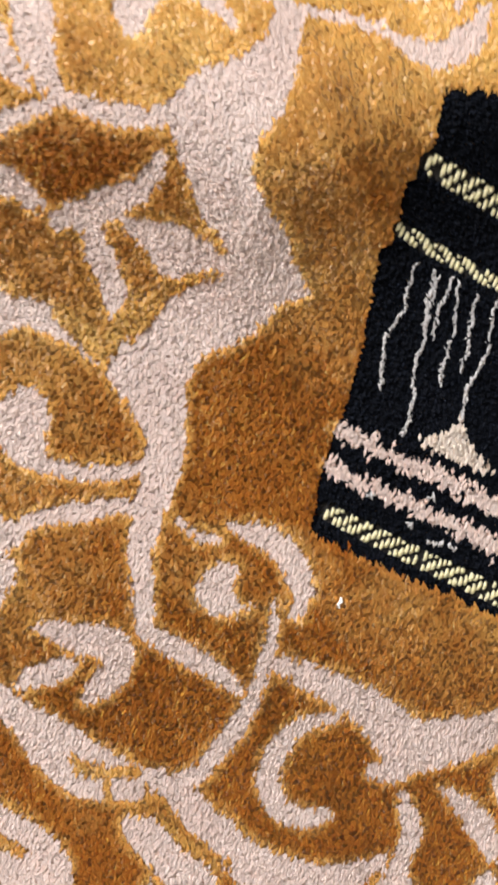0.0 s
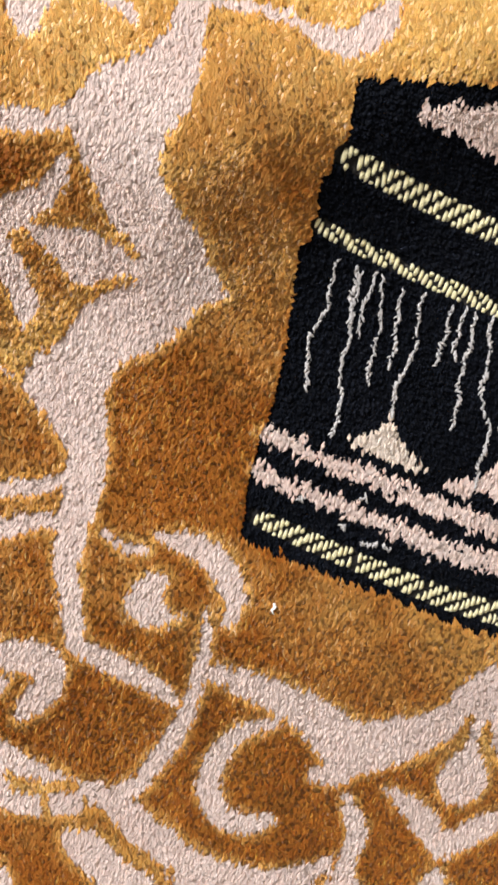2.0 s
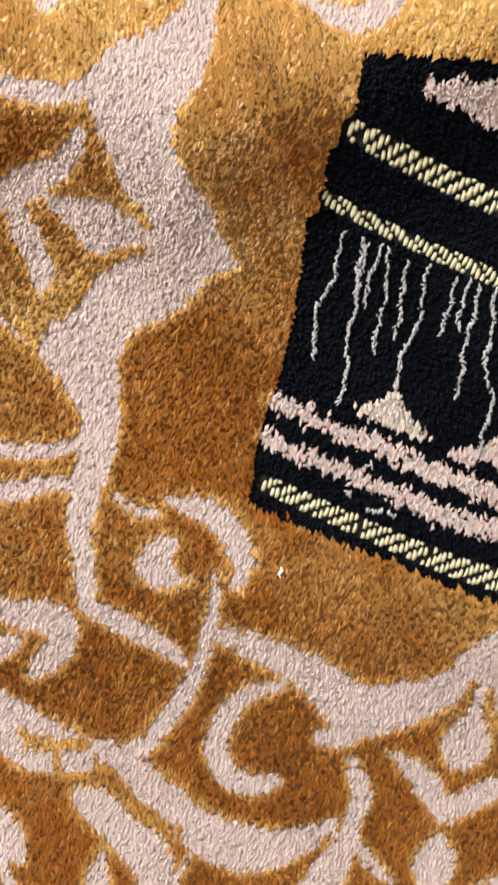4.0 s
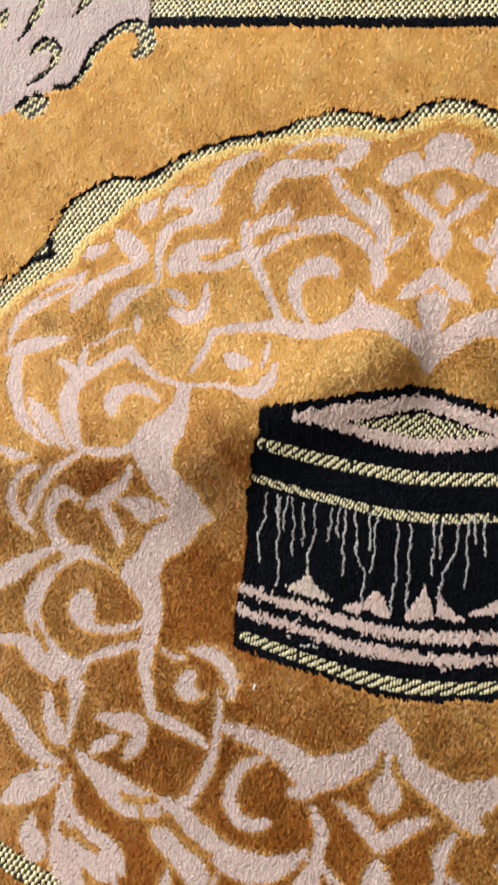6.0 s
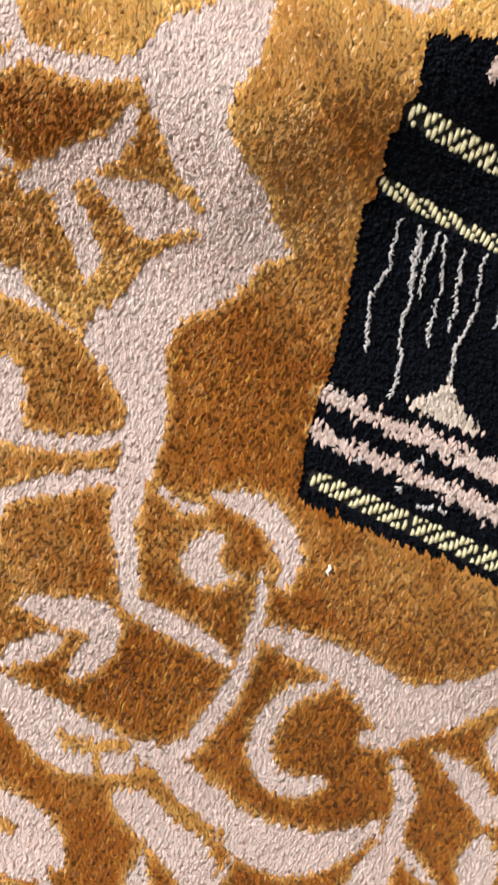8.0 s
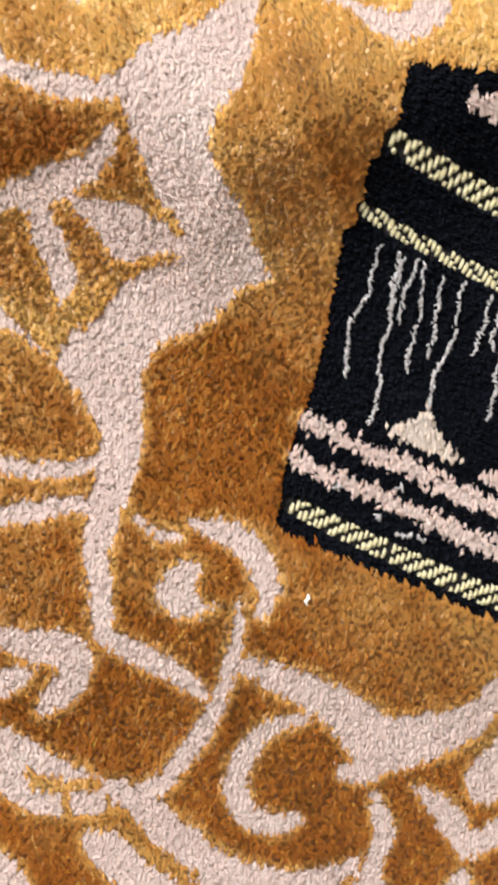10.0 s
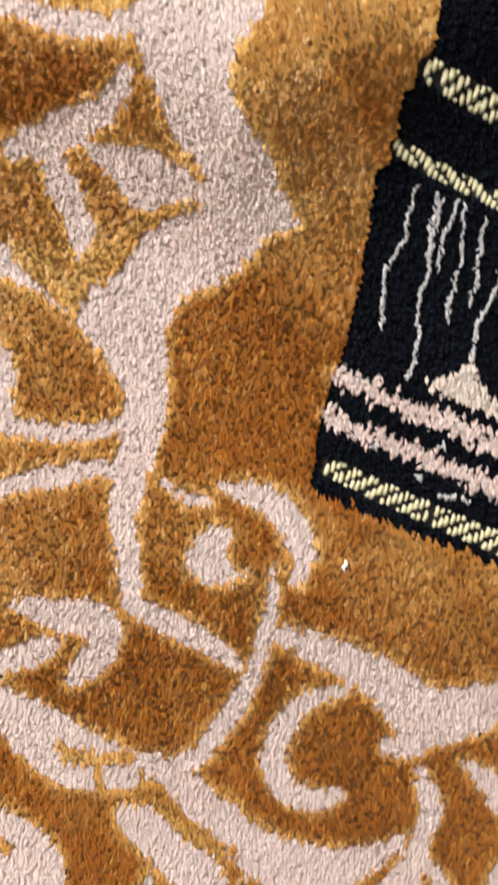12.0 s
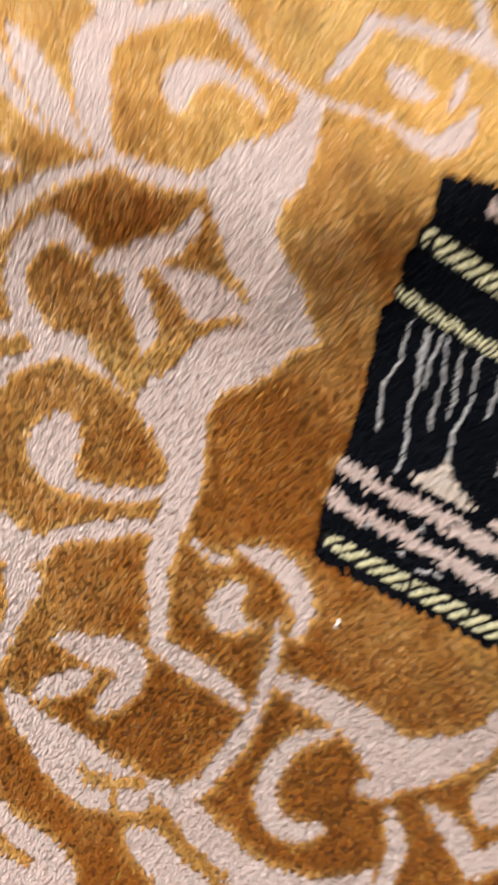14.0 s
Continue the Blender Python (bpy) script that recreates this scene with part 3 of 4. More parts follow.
region("black_wall", BLACK, (-89.2, 134.6), (-88.6, 123.6), (-87.9, 116.3), (-87.8, 111.8), (-92.4, 106.7), (-91.0, 100.7), (-89.8, 93.1), (-89.7, 90.4), (-92.8, 87.7), (-91.1, 74.1), (-89.4, 59.0), (-88.7, 43.3), (-90.0, 31.7), (-90.4, 17.0), (-88.8, 4.4), (-88.7, -0.1), (-79.4, -1.4), (-68.8, -3.5), (-54.4, -6.2), (-36.0, -9.3), (-47.7, -5.6), (-29.1, -10.0), (-11.0, -13.0), (0.7, -13.2), (10.6, -11.9), (10.9, 156.0), (-0.4, 155.4), (-20.7, 151.0), (-45.6, 144.8), (-69.8, 138.9))
stroke("roof", CREAM, (-70.6, 129.9, 1.5), (-56.8, 131.5, 7.3), (-44.6, 132.5, 13.4), (-29.2, 132.7, 18.9), (-14.0, 133.2, 25.5), (0.9, 134.2, 30.8))
stroke("roof_shadow", BLACK, (-42.7, 130.0, 0.6), (-32.1, 131.0, 4.3), (-17.0, 132.6, 10.9), (0.9, 133.9, 17.5))
stroke("roof_braid", CHECK, (-37.6, 130.0, 1.2), (-16.9, 132.0, 8.6), (1.1, 133.2, 15.6))
stroke("braid", CHECK, (-87.6, 113.9, 6.6), (-80.0, 112.8, 7.2), (-57.9, 109.5, 7.5), (-42.1, 107.5, 7.6), (-26.6, 106.0, 7.7), (-11.3, 104.6, 8.0), (3.8, 104.1, 8.4))
stroke("braid", CHECK, (-89.6, 94.8, 4.6), (-80.5, 93.2, 5.0), (-55.7, 89.0, 5.2), (-40.0, 86.9, 5.6), (-24.4, 84.6, 5.8), (-9.1, 83.0, 6.0), (5.7, 83.6, 6.0))
stroke("braid", CHECK, (-85.5, 8.4, 6.0), (-75.0, 6.2, 6.5), (-57.0, 2.6, 6.7), (-38.8, -0.8, 7.0), (-17.8, -4.2, 7.6), (-0.1, -5.2, 8.0), (14.1, -3.7, 8.0))
stroke("course", CREAM, (-89.7, 33.1, 3.5), (-81.5, 32.1, 4.1), (-70.8, 29.7, 4.2), (-60.2, 28.0, 4.2), (-49.4, 26.3, 4.6), (-33.0, 23.7, 4.9), (-17.7, 21.7, 5.1), (-2.8, 20.6, 5.1), (8.8, 21.1, 5.0))
stroke("course", CREAM, (-89.1, 22.2, 3.3), (-78.2, 19.8, 3.9), (-64.2, 18.0, 4.2), (-53.2, 15.4, 4.0), (-42.4, 13.9, 4.0), (-31.6, 11.5, 4.9), (-16.5, 10.1, 5.1), (-1.7, 10.0, 5.0), (9.8, 10.8, 5.0))
region("lamp_motif", PEACH, (-53.2, 48.3), (-54.5, 42.4), (-58.7, 39.1), (-65.0, 36.5), (-58.6, 35.5), (-50.0, 34.2), (-42.3, 32.7), (-35.9, 32.1), (-41.4, 35.5), (-47.0, 39.2), (-50.6, 44.0), both=False)
region("lamp_motif", CREAM, (-32.7, 29.1), (-26.5, 33.0), (-20.7, 35.0), (-18.0, 38.3), (-15.6, 41.0), (-13.1, 40.2), (-10.3, 36.4), (-5.5, 29.4), (-13.1, 28.9), (-18.8, 31.1), (-24.5, 29.1), both=False)
region("lamp_motif", CREAM, (9.8, 47.4), (8.0, 41.8), (3.9, 35.4), (0.5, 28.7), (8.0, 29.5), (16.0, 31.2), (13.5, 39.6), both=False)
region("lamp_motif", CREAM, (17.7, 44.3), (17.0, 33.1), (22.3, 31.8), (33.1, 32.4), (26.3, 35.0), (21.7, 38.4), both=False)
region("lamp_motif", CREAM, (32.3, 34.6), (38.8, 39.0), (46.8, 44.1), (52.3, 46.0), (52.9, 38.6), (44.5, 37.5), both=False)
stroke("thread_line", LINE, (-80.4, 86.8, 0.7), (-80.1, 73.8, 0.7), (-82.3, 64.7, 0.7), (-81.0, 56.4, 0.7), (-80.8, 48.4, 0.7), both=False)
stroke("thread_line", LINE, (-74.2, 86.4, 0.7), (-72.2, 72.8, 0.7), (-71.1, 60.4, 0.7), (-69.4, 48.0, 0.7), (-68.5, 36.8, 0.7), both=False)
stroke("thread_line", LINE, (-72.1, 85.2, 0.7), (-72.4, 77.4, 0.7), (-73.3, 70.9, 0.7), both=False)
stroke("thread_line", LINE, (-65.5, 85.4, 0.7), (-63.7, 73.4, 0.7), (-62.8, 62.5, 0.7), (-62.7, 54.8, 0.7), both=False)
stroke("thread_line", LINE, (-68.8, 86.3, 0.7), (-69.1, 73.6, 0.7), (-68.2, 67.5, 0.7), both=False)
stroke("thread_line", LINE, (-58.8, 83.3, 0.7), (-58.5, 73.1, 0.7), (-57.3, 63.9, 0.7), (-56.6, 60.5, 0.7), both=False)
stroke("thread_line", LINE, (-53.1, 84.0, 0.7), (-51.3, 71.8, 0.7), (-52.1, 63.5, 0.7), (-53.3, 55.2, 0.7), (-52.8, 46.3, 0.7), both=False)
stroke("thread_line", LINE, (-43.3, 82.7, 1.4), (-43.7, 64.1, 1.4), both=False)
stroke("thread_line", LINE, (-39.6, 83.1, 1.4), (-38.6, 67.8, 1.4), both=False)
stroke("thread_line", LINE, (-35.8, 82.0, 1.4), (-34.1, 47.0, 1.4), both=False)
stroke("thread_line", LINE, (-30.3, 82.6, 1.4), (-27.3, 60.0, 1.4), (-22.1, 48.6, 1.4), (-21.9, 32.1, 1.3), both=False)
stroke("thread_line", LINE, (-22.6, 82.0, 1.4), (-20.6, 62.4, 1.4), both=False)
stroke("thread_line", LINE, (-18.6, 80.9, 1.4), (-18.4, 50.6, 1.3), both=False)
stroke("thread_line", LINE, (-7.1, 77.7, 1.3), (-5.6, 47.7, 1.3), (-6.8, 31.2, 1.3), both=False)
stroke("thread_line", LINE, (-0.3, 78.5, 1.3), (1.9, 32.4, 1.3), both=False)
stroke("thread_line", LINE, (11.9, 81.4, 1.3), (13.1, 53.1, 1.3), both=False)
stroke("thread_line", LINE, (16.1, 83.4, 1.3), (16.0, 62.4, 1.3), both=False)
stroke("thread_line", LINE, (24.9, 82.9, 1.3), (23.5, 66.3, 1.3), (18.8, 53.9, 1.3), (17.0, 41.9, 1.3), both=False)
stroke("thread_line", LINE, (29.1, 84.9, 1.3), (30.7, 49.6, 1.3), both=False)
stroke("thread_line", LINE, (32.7, 86.8, 1.3), (33.1, 72.0, 1.3), both=False)
stroke("thread_line", LINE, (37.5, 87.3, 1.3), (38.7, 66.7, 1.3), both=False)


def inside(line, ribbon, x, y, rough):
    """Which of the places lie in the motif, with an uneven edge, and how far off its edge they are."""
    if ribbon:
        best = np.full(len(x), 9e9)
        for (ax, ay, aw), (bx, by, bw) in zip(line[:-1], line[1:]):
            dx, dy = bx - ax, by - ay
            u = np.clip(((x - ax) * dx + (y - ay) * dy) / (dx * dx + dy * dy + 1e-9), 0, 1)
            best = np.minimum(best, np.hypot(x - ax - u * dx, y - ay - u * dy) - np.maximum(aw + (bw - aw) * u, 0.4) / 2)
        return best < rough, best
    hit = np.zeros(len(x), bool)
    ya = y + rough
    for (ax, ay), (bx, by) in zip(line, np.roll(line, -1, 0)):
        cross = (ay > ya) != (by > ya)
        hit ^= cross & (x < (bx - ax) * (ya - ay) / (by - ay + 1e-12) + ax)
    return hit, None


def swell(x, y):
    """Height of the slack cloth over the floor, metres in and out: low ridges and hollows."""
    off = y - np.interp(x, CREST_X, CREST_Y)
    z = CREST_H * np.exp(-(off / np.where(off > 0, CREST_NORTH, CREST_SOUTH)) ** 2)
    for cx, cy, sx, sy, turn, h in SWELLS:
        c, s = math.cos(turn), math.sin(turn)
        u, v = (x - cx) * c + (y - cy) * s, (y - cy) * c - (x - cx) * s
        z += h * np.exp(-(u / sx) ** 2 - (v / sy) ** 2)
    return z


# sum of soft spots; gives the shade put into the gold's colour
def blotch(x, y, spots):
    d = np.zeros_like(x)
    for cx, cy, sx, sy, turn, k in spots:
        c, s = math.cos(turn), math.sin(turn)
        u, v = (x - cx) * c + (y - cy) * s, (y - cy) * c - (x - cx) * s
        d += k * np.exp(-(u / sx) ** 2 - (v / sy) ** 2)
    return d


# crest of the main crease: y at each x, with its height and its fall to either side
CREST_X, CREST_Y = (-0.30, -0.19, -0.13, -0.09, -0.05, 0.0, 0.06, 0.30), (0.085, 0.097, 0.102, 0.126, 0.152, 0.184, 0.194, 0.18)
CREST_H, CREST_NORTH, CREST_SOUTH = 0.0106, 0.046, 0.032
# other low swells: middle x and y, reach along and across, turn, height (metres)
SWELLS = [
    (-0.110, -0.030, 0.090, 0.034, 0.0, 0.0032),
    (-0.110, -0.160, 0.180, 0.062, -0.05, 0.0120),
    (-0.250, 0.240, 0.080, 0.060, 0.3, -0.0050),
    (-0.100, 0.340, 0.200, 0.050, 0.0, 0.0040),
    (0.004, 0.172, 0.016, 0.045, 0.0, -0.0050),
    (-0.155, 0.190, 0.022, 0.016, 0.3, -0.0035),
]
# fold and nap shade painted into the gold's colour (negative lightens): middle x and y, reach, turn, strength
FOLD_SHADE = [
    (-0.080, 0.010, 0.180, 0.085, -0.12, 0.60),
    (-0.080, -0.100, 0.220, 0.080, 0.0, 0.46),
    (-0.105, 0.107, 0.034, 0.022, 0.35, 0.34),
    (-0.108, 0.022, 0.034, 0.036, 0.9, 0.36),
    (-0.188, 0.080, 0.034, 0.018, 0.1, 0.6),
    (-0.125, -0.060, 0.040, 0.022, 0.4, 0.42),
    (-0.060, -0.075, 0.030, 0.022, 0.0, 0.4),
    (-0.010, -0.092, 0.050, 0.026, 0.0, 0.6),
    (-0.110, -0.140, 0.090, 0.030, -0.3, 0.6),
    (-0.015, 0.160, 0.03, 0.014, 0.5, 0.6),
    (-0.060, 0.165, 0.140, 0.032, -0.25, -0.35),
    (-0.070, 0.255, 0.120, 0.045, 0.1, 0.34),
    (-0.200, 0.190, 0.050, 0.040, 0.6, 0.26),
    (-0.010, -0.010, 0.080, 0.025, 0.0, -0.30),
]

rng = np.random.default_rng(4)


def wobble(x, y, size, k=0):
    """Cheap smooth unevenness between -1 and 1."""
    return (np.sin(x / size * 1.3 + 2.1 * np.sin(y / size * 0.9 + k)) + np.sin(y / size * 1.7 + 1.7 * np.sin(x / size * 1.1 + 2 * k)) + np.sin((x + y) / size * 0.77 + k)) / 3


def lattice(x0, x1, y0, y1, dx, dy, jitter):
    i, j = np.meshgrid(np.arange(round(x0 / dx), round(x1 / dx)), np.arange(round(y0 / dy), round(y1 / dy)), indexing="ij")
    i, j = i.ravel(), j.ravel()
    x = (i + 0.5 * (j % 2)) * dx + rng.uniform(-jitter, jitter, len(i)) * dx
    y = j * dy + rng.uniform(-jitter, jitter, len(i)) * dy
    return x, y, i, j


def classify(x, y):
    """For each place (metres) the motif it belongs to (-1: the gold ground; the mirror image counts on)."""
    mx, my = x * 1000, y * 1000
    owner, clear = np.full(len(x), -1), np.full(len(x), 12.0)
    rough = 0.5 * wobble(mx, my, 1.1) + 0.62 * rng.standard_normal(len(x))
    for n, (name, yarn, both, line, ribbon) in enumerate(MOTIFS):
        if yarn == LINE:
            continue
        pad = (line[:, 2].max() / 2 + 8 if ribbon else 2)
        for side in ((1, -1) if both else (1,)):
            sx = side * mx
            near = np.nonzero((sx > line[:, 0].min() - pad) & (sx < line[:, 0].max() + pad) & (my > line[:, 1].min() - pad) & (my < line[:, 1].max() + pad))[0]
            if len(near):
                r = rough[near] * (0.5 if yarn in (CHECK, LINE) else 1.4 if name in ("course", "roof") else 1.0)
                if name == "course":
                    r = r - 1.3 * (wobble(mx[near], my[near], 1.7, 3) > 0.45)
                hit, off = inside(line, ribbon, sx[near], my[near], r)
                got = near[hit]
                if ribbon and yarn == CREAM:
                    clear[near] = np.minimum(clear[near], off)
                owner[got] = -1 if yarn == GOLD else n + (len(MOTIFS) if side < 0 and name not in ("black_wall", "roof", "braid", "course", "bar", "roof_shadow", "roof_braid") else 0)
    return owner, clear


def tufts(name, yarn, x, y, wide, long_, high, lean_x, lean_y, parent, shade_mottle=None, turn=None, label="", kind="", skirt=0.6, spread=2.1, SIDES=5):
    """One mesh of yarn ends: each a little leaning dome."""
    n = len(x)
    RING = np.array([(math.cos(a), math.sin(a)) for a in np.arange(SIDES) * 2 * math.pi / SIDES])
    base = swell(x, y)
    turn = np.zeros(n) if turn is None else turn
    c, s = np.cos(turn), np.sin(turn)
    verts = np.empty((n, 2 * SIDES + 1, 3))
    for level, (size, up, move) in enumerate(((spread, skirt, -0.1), (0.92, 0.5 + skirt / 2, 0.45))):
        for k, (px, py) in enumerate(RING):
            ux, uy = px * wide / 2 * size, py * long_ / 2 * size
            verts[:, level * SIDES + k, 0] = x + ux * c - uy * s + lean_x * move
            verts[:, level * SIDES + k, 1] = y + ux * s + uy * c + lean_y * move
            verts[:, level * SIDES + k, 2] = base + high * up
    verts[:, -1, 0], verts[:, -1, 1], verts[:, -1, 2] = x + lean_x, y + lean_y, base + high
    k = np.arange(SIDES)
    nxt = (k + 1) % SIDES
    one = np.concatenate([np.stack([k, nxt, nxt + SIDES], 1), np.stack([k, nxt + SIDES, k + SIDES], 1), np.stack([k + SIDES, nxt + SIDES, np.full(SIDES, 2 * SIDES)], 1)])
    faces = (one[None] + (np.arange(n) * (2 * SIDES + 1))[:, None, None]).reshape(-1, 3)
    me = bpy.data.meshes.new(name)
    me.vertices.add(verts.shape[0] * verts.shape[1])
    me.vertices.foreach_set("co", verts.astype(np.float32).ravel())
    me.loops.add(faces.size)
    me.loops.foreach_set("vertex_index", faces.astype(np.int32).ravel())
    me.polygons.add(len(faces))
    me.polygons.foreach_set("loop_start", np.arange(0, faces.size, 3, dtype=np.int32))
    me.polygons.foreach_set("use_smooth", np.ones(len(faces), bool))
    # per-vertex darkening: painted shade, darker centres and random mottle
    if shade_mottle is not None:
        me.attributes.new("shade_mottle", "FLOAT", "POINT").data.foreach_set("value", np.repeat(shade_mottle, 2 * SIDES + 1).astype(np.float32))
    me.update(calc_edges=True)
    me.materials.append(YARN[yarn])
    ob = new(name, me)
    ob.parent = parent
    return tagged(ob, label, kind=kind)


rug = tagged(new("prayer_rug"), "golden velvet prayer rug with cream scrolls and a black building", "rug")
RX, RY0, RY1 = 0.34, -0.36, 0.48


def backing():
    bm = bmesh.new()
    nx, ny = 90, 110
    grid = [[bm.verts.new((-RX + 2 * RX * i / nx, RY0 + (RY1 - RY0) * j / ny, 0)) for j in range(ny + 1)] for i in range(nx + 1)]
    for v in bm.verts:
        v.co.z = float(swell(np.array([v.co.x]), np.array([v.co.y]))[0])
    for i in range(nx):
        for j in range(ny):
            bm.faces.new((grid[i][j], grid[i + 1][j], grid[i + 1][j + 1], grid[i][j + 1]))
    low = bmesh.ops.extrude_face_region(bm, geom=bm.faces[:])
    for v in low["geom"]:
        if isinstance(v, bmesh.types.BMVert):
            v.co.z -= 0.0035
    bmesh.ops.recalc_face_normals(bm, faces=bm.faces[:])
    part("backing", bm, BACK, rug, "brown woven backing cloth")


backing()

WORDS = {"course": "ragged rose-white stripe", "braid": "woven brass thread braid", "black_wall": "black velvet pile", "lamp_motif": "peach pile"}


def lay(x0, x1, y0, y1, dx, dy, only=None, hole=None):
    """Sets the yarn of one stretch of the rug."""
    x, y, i, j = lattice(x0, x1, y0, y1, dx, dy, 0.2)
    if hole:
        keep = ~((x > hole[0]) & (x < hole[1]) & (y > hole[2]) & (y < hole[3]))
        x, y, i, j = x[keep], y[keep], i[keep], j[keep]
    owner, clear = classify(x, y)
    n = len(MOTIFS)
    kind = np.array([m[1] for m in MOTIFS] * 2 + [GOLD])[owner]
    nap = wobble(x, y, 0.009) * 0.35 + wobble(x, y, 0.023, 2) * 0.35 + wobble(x, y * 0.25, 0.0035, 5) * 0.3
    side = np.tanh((y - np.interp(x, CREST_X, CREST_Y)) / 0.006)
    clump = 0.6 * wobble(x, y * 0.5 + 0.15 * x, 0.00060, 9) + 0.6 * wobble(x, y * 0.7, 0.00034, 4)
    jig = rng.standard_normal((4, len(x)))
    # painted fold shade, plus darker gold away from cream rims and random mottle
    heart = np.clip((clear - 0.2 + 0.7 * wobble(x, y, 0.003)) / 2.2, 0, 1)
    shade_mottle = np.clip(blotch(x, y, FOLD_SHADE) * (0.45 + 0.6 * heart) + 0.20 * heart + 0.14 * wobble(x, y, 0.011, 1) + 0.14 * wobble(x, y, 0.0034, 7) * heart, 0, 1)
    for o in np.unique(owner):
        m = owner == o
        yarn = kind[m][0]
        if only and (only == "gold") != (yarn == GOLD):
            continue
        name = MOTIFS[o % n][0] if o >= 0 else "ground"
        px, py = x[m], y[m]
        a, b, c, d = jig[:, m]
        if yarn == GOLD:
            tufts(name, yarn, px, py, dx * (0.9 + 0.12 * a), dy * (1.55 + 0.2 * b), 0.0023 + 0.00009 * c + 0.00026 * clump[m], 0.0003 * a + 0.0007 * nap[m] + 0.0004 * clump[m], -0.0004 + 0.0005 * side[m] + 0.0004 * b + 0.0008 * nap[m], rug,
                  shade_mottle=shade_mottle[m], turn=0.25 * d, kind="stuff", skirt=0.945, spread=2.15, SIDES=3)
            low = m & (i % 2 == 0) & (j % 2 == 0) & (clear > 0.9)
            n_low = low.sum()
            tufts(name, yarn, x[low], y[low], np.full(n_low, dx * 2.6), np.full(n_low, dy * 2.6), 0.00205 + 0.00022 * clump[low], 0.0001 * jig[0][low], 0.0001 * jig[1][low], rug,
                  shade_mottle=shade_mottle[low], kind="stuff", skirt=0.97, spread=1.8, SIDES=3)
        elif yarn == CHECK:
            tufts("weft", DARK, px, py, dx * (1.3 + 0.1 * a), dy * (1.3 + 0.1 * b), 0.0007 + 0.0001 * c, 0.0001 * a, 0.0001 * b, rug, turn=0.2 * d, kind="stuff", SIDES=3)
        elif yarn == BLACK:
            tufts(name, yarn, px, py, dx * (0.95 + 0.1 * a), dy * (1.05 + 0.1 * b), 0.0020 + 0.0003 * c, 0.0004 * a, -0.0004 + 0.0004 * b, rug, turn=0.3 * d, label=WORDS.get(name, ""), kind="stuff", skirt=0.6, SIDES=4)
        else:
            tufts(name, yarn, px, py, dx * (0.78 + 0.10 * a), dy * (1.45 + 0.18 * b), 0.0020 + 0.00012 * c + 0.00022 * clump[m], 0.00022 * a + 0.0003 * nap[m] + 0.0002 * clump[m], -0.0004 + 0.0001 * side[m] + 0.0003 * b + 0.0003 * nap[m], rug, turn=0.28 * d,
                  label=WORDS.get(name, ""), kind="stuff", skirt=0.88, spread=2.0, SIDES=4)


def weave(x0, x1, y0, y1, dx, dy, twist):
    """Flat brass threads over the dark weft: steep floats in staggered rows, or in slanting stripes for a twist."""
    x, y, i, j = lattice(x0, x1, y0, y1, dx, dy, 0.05)
    owner, clear = classify(x, y)
    n = len(MOTIFS)
    for o in np.unique(owner):
        name = MOTIFS[o % n][0]
        if o < 0 or MOTIFS[o % n][1] != CHECK or "braid" in name or (name == "twist") != twist:
            continue
        m = owner == o
        if twist:
            m &= (y + 0.95 * np.abs(x)) % 0.0078 > 0.0033
        a, b, c, d = rng.standard_normal((4, m.sum()))
        tufts(name, CHECK, x[m], y[m], dx * ((1.05 if twist else 0.72) + 0.06 * a), dy * ((1.4 if twist else 1.6) + 0.12 * b), 0.0014 + 0.0001 * c, 0 * a, 0.0001 * b, rug,
              turn=-0.12 + 0.07 * d, label=WORDS.get(name, ""), kind="stuff", skirt=0.0, spread=1.02)


NEAR = (-0.31, 0.075, -0.172, 0.405)
lay(-0.31, 0.075, -0.172, 0.205, 0.00068, 0.00110, "gold")
lay(-0.31, 0.075, -0.172, 0.205, 0.00080, 0.00108, "rest")
lay(-0.31, 0.075, 0.205, 0.405, 0.00102, 0.00145)
lay(-0.335, 0.335, -0.355, 0.475, 0.0034, 0.0042, hole=NEAR)
weave(-0.335, 0.335, -0.2, 0.44, 0.0037, 0.0027, False)
weave(-0.335, 0.335, 0.30, 0.44, 0.0021, 0.0026, True)


def thread(line):
    """A wavering line of small white loops lying in the black pile."""
    p = line[:, :2] / 1000
    far = np.concatenate([[0], np.cumsum(np.hypot(*np.diff(p, axis=0).T))])
    at = np.arange(0, far[-1], 0.00075)
    x, y = np.interp(at, far, p[:, 0]), np.interp(at, far, p[:, 1])
    a, b, c, d = rng.standard_normal((4, len(at)))
    kink = np.round(1.5 * np.sin(at / 0.0034 + p[0, 0] * 900) + np.sin(at / 0.0013 + p[0, 1] * 700))
    x = x + 0.00018 * a + 0.00034 * kink
    tufts("thread_line", LINE, x, y, 0.00040 + 0.00009 * b, 0.0012 + 0.0002 * c, 0.0025 + 0.0001 * d, 0.0002 * a, 0.0002 * b, rug, turn=0.5 * d, label="thin white thread line", kind="stuff", skirt=0.7)


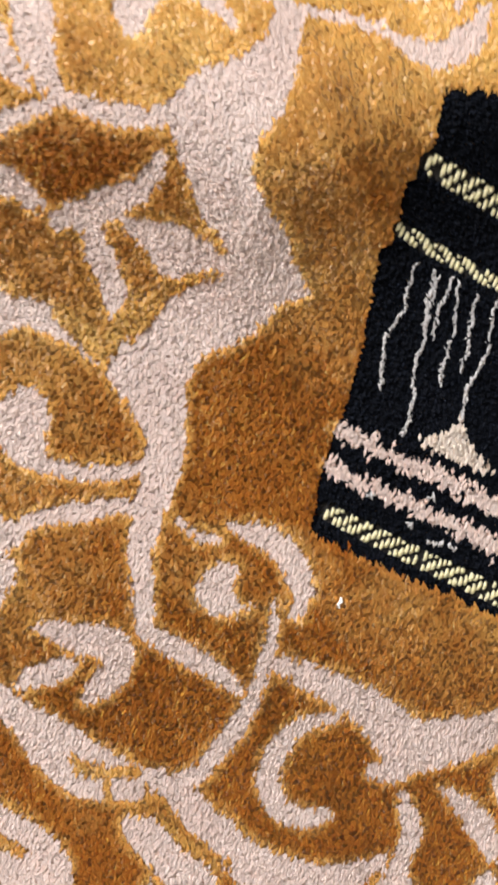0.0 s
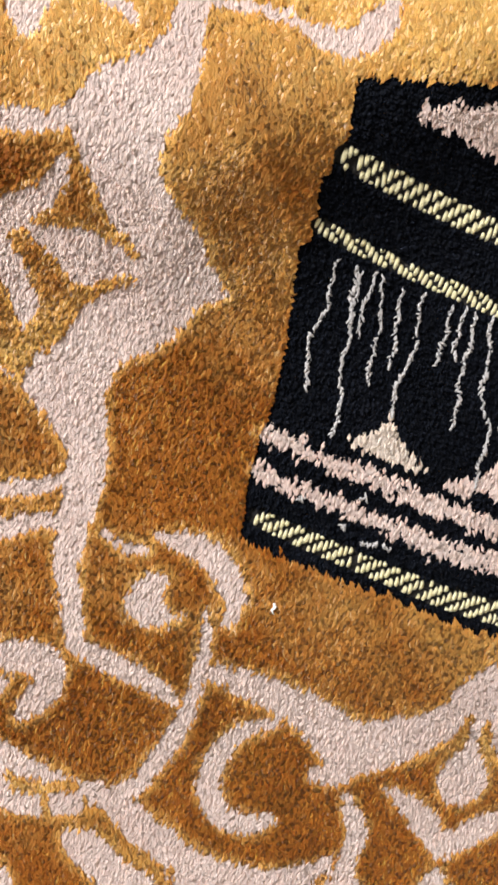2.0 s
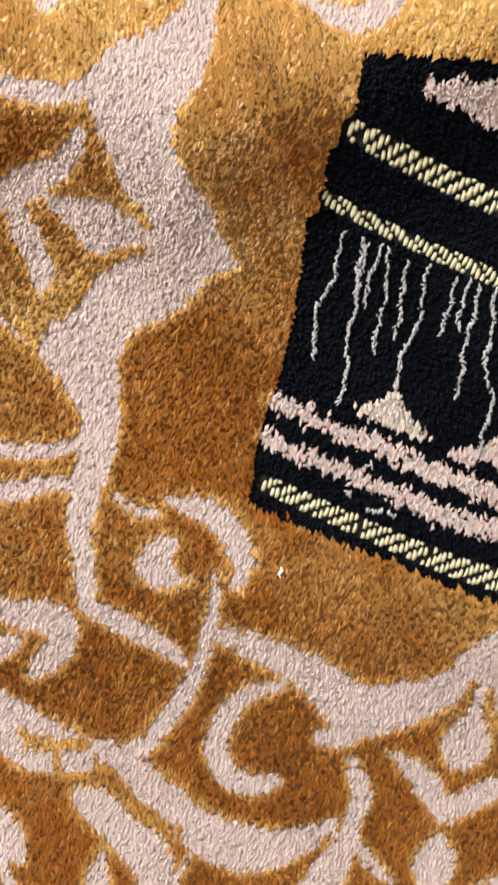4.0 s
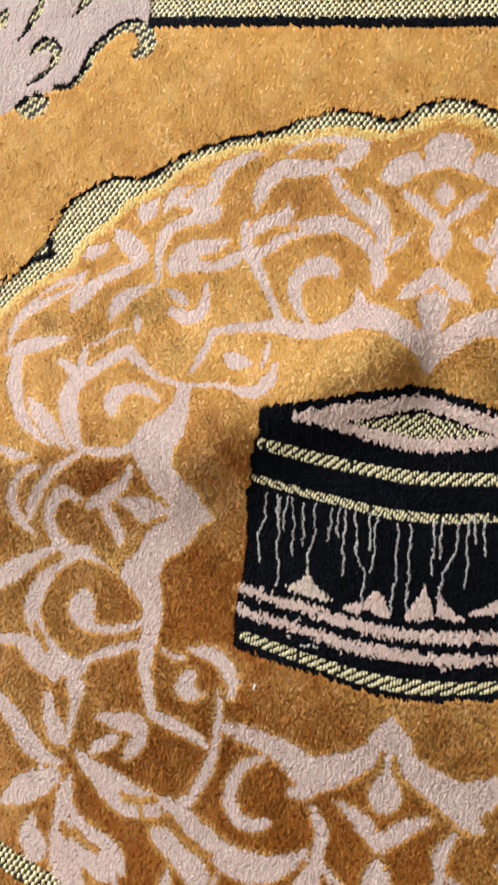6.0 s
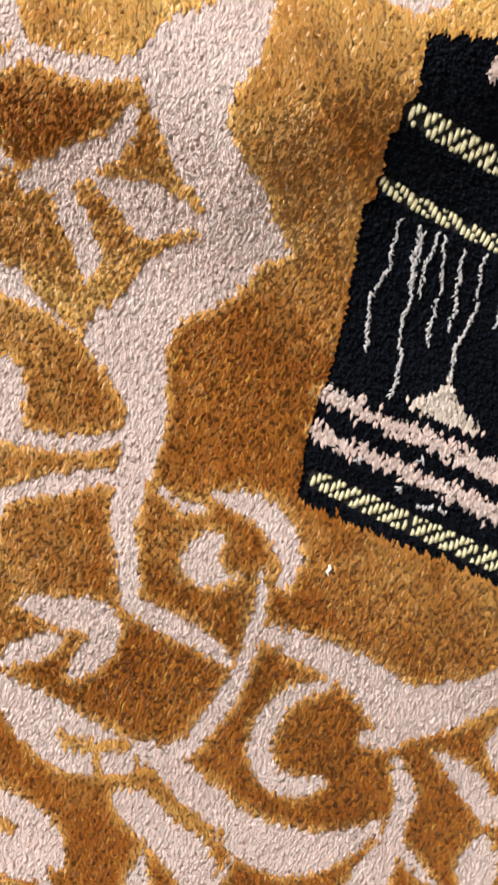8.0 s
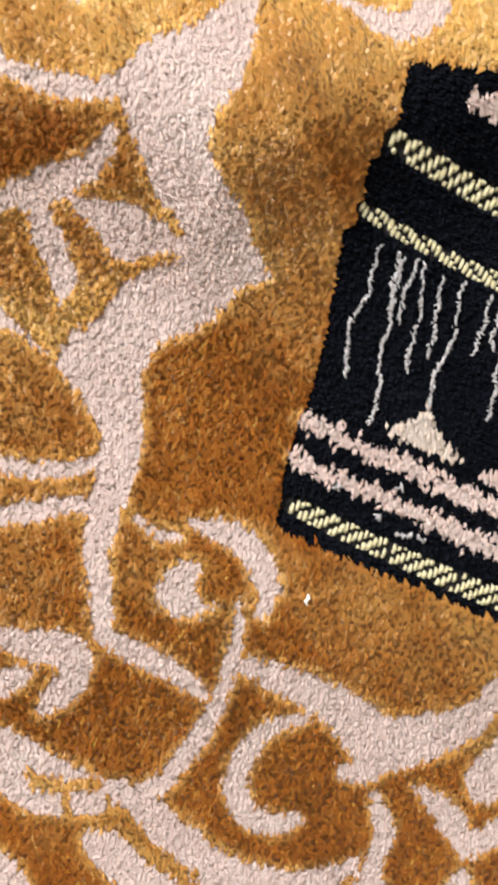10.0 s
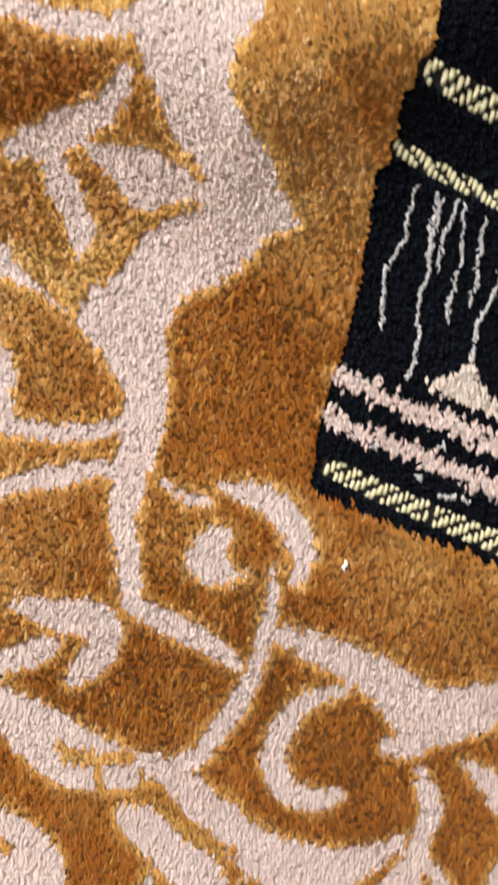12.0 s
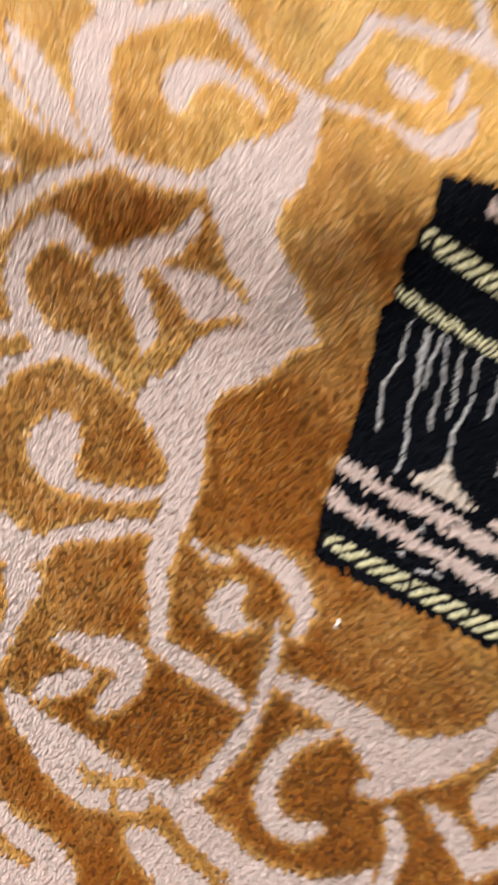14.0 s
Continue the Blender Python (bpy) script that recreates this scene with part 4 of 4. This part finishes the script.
def stitch_mesh():
    """One brass float: a thick thread that dips into the cloth at both ends, 1 m long and 1 m wide before scaling."""
    bm = bmesh.new()
    rings = []
    for u, r, z in ((-0.5, 0.18, -0.25), (-0.38, 0.40, 0.25), (-0.15, 0.50, 0.55), (0.15, 0.50, 0.55), (0.38, 0.40, 0.25), (0.5, 0.18, -0.25)):
        rings.append([bm.verts.new((r * math.cos(t), u, z + 0.5 * r * math.sin(t))) for t in np.arange(6) * math.pi / 3])
    for p, q in zip(rings[:-1], rings[1:]):
        for k in range(6):
            bm.faces.new((p[k], p[(k + 1) % 6], q[(k + 1) % 6], q[k]))
    for r in (rings[0], rings[-1]):
        bm.faces.new(r)
    bmesh.ops.recalc_face_normals(bm, faces=bm.faces[:])
    for f in bm.faces:
        f.smooth = True
    me = bpy.data.meshes.new("stitch")
    bm.to_mesh(me)
    bm.free()
    me.materials.append(YARN[CHECK])
    return me


STITCH = stitch_mesh()


def braid(line, holder, slope, period, length, peaked=False):
    """Columns of steep stitches, each column a step up or down from the last, so that they stand in slanting rows."""
    line = line[line[:, 0] < -0.5]
    half = np.vstack([line, (line * (-1, 1, 1))[::-1]])
    for x in np.arange(half[0, 0] + 0.5, -half[0, 0], 1.62):
        mid, w = np.interp(x, half[:, 0], half[:, 1]), np.interp(x, half[:, 0], half[:, 2])
        start = slope * (-abs(x) if peaked else x)
        for k in range(math.floor((mid - w - start) / period), math.ceil((mid + w - start) / period) + 1):
            at = start + k * period + 0.22 * rng.standard_normal()
            lo, hi = max(at - length / 2, mid - w / 2), min(at + length / 2, mid + w / 2)
            if hi - lo < 1.1 or rng.random() < 0.03:
                continue
            sx, y = x + 0.12 * rng.standard_normal(), (lo + hi) / 2
            ob = new("stitch", STITCH)
            ob.parent = holder
            z = float(swell(np.array([sx / 1000]), np.array([y / 1000]))[0]) + 0.0010
            ob.matrix_basis = Matrix.LocRotScale((sx / 1000, y / 1000, z), Euler((0, 0, -0.12 + 0.09 * rng.standard_normal())),
                                                 (0.00128 + 0.00014 * rng.standard_normal(), (hi - lo + 0.15) / 1000, 0.0012))


# each braid's rise to the right, the spacing of its rows and the length of its stitches, from the roof down
TWILL = iter([(0.95, 4.4, 3.2), (1.05, 5.4, 4.4), (-0.72, 4.5, 3.7), (0.62, 4.3, 3.4)])
for motif in MOTIFS:
    if motif[0] in ("braid", "roof_braid"):
        pad = new("braid", None)
        pad.parent = rug
        tagged(pad, "rope-like band of slanting brass stitches")
        braid(motif[3], pad, *next(TWILL), peaked=motif[0] == "roof_braid")


for hx, hy, hl, ht in ((-73.6, 16.5, 2.3, 0.3), (-58.5, 10.9, 3.6, -0.1), (-48.9, 7.3, 4.4, 0.2), (-43.2, 7.5, 2.7, -0.3), (-54.8, 20.9, 2.0, 0.6)):
    a = np.linspace(-0.5, 0.5, 6)
    thread(np.stack([hx + hl * a * math.cos(ht), hy + hl * a * math.sin(ht) + hl * 0.5 * a * a], 1))

for motif in MOTIFS:
    if motif[1] == LINE:
        thread(motif[3])


def lint():
    bm = bmesh.new()
    line = [(0.0, 0.0017), (0.0005, 0.0006), (-0.0002, -0.0006), (0.0007, -0.0018)]
    rings = []
    for k, (px, py) in enumerate(line):
        r = (0.0003, 0.0006, 0.0005, 0.0002)[k]
        rings.append([bm.verts.new((px + r * math.cos(t), py, 0.0006 + r * math.sin(t))) for t in np.arange(6) * math.pi / 3])
    for a, b in zip(rings[:-1], rings[1:]):
        for k in range(6):
            bm.faces.new((a[k], a[(k + 1) % 6], b[(k + 1) % 6], b[k]))
    for r in (rings[0][::-1], rings[-1]):
        bm.faces.new(r)
    ob = part("lint", bm, LINT)
    sx, sy = -0.0738, -0.0174
    ob.matrix_world = pose(sx, sy, float(swell(np.array([sx]), np.array([sy]))[0]) + 0.0017)
    tagged(ob, "tiny curled white lint on the gold pile", "lint")


lint()
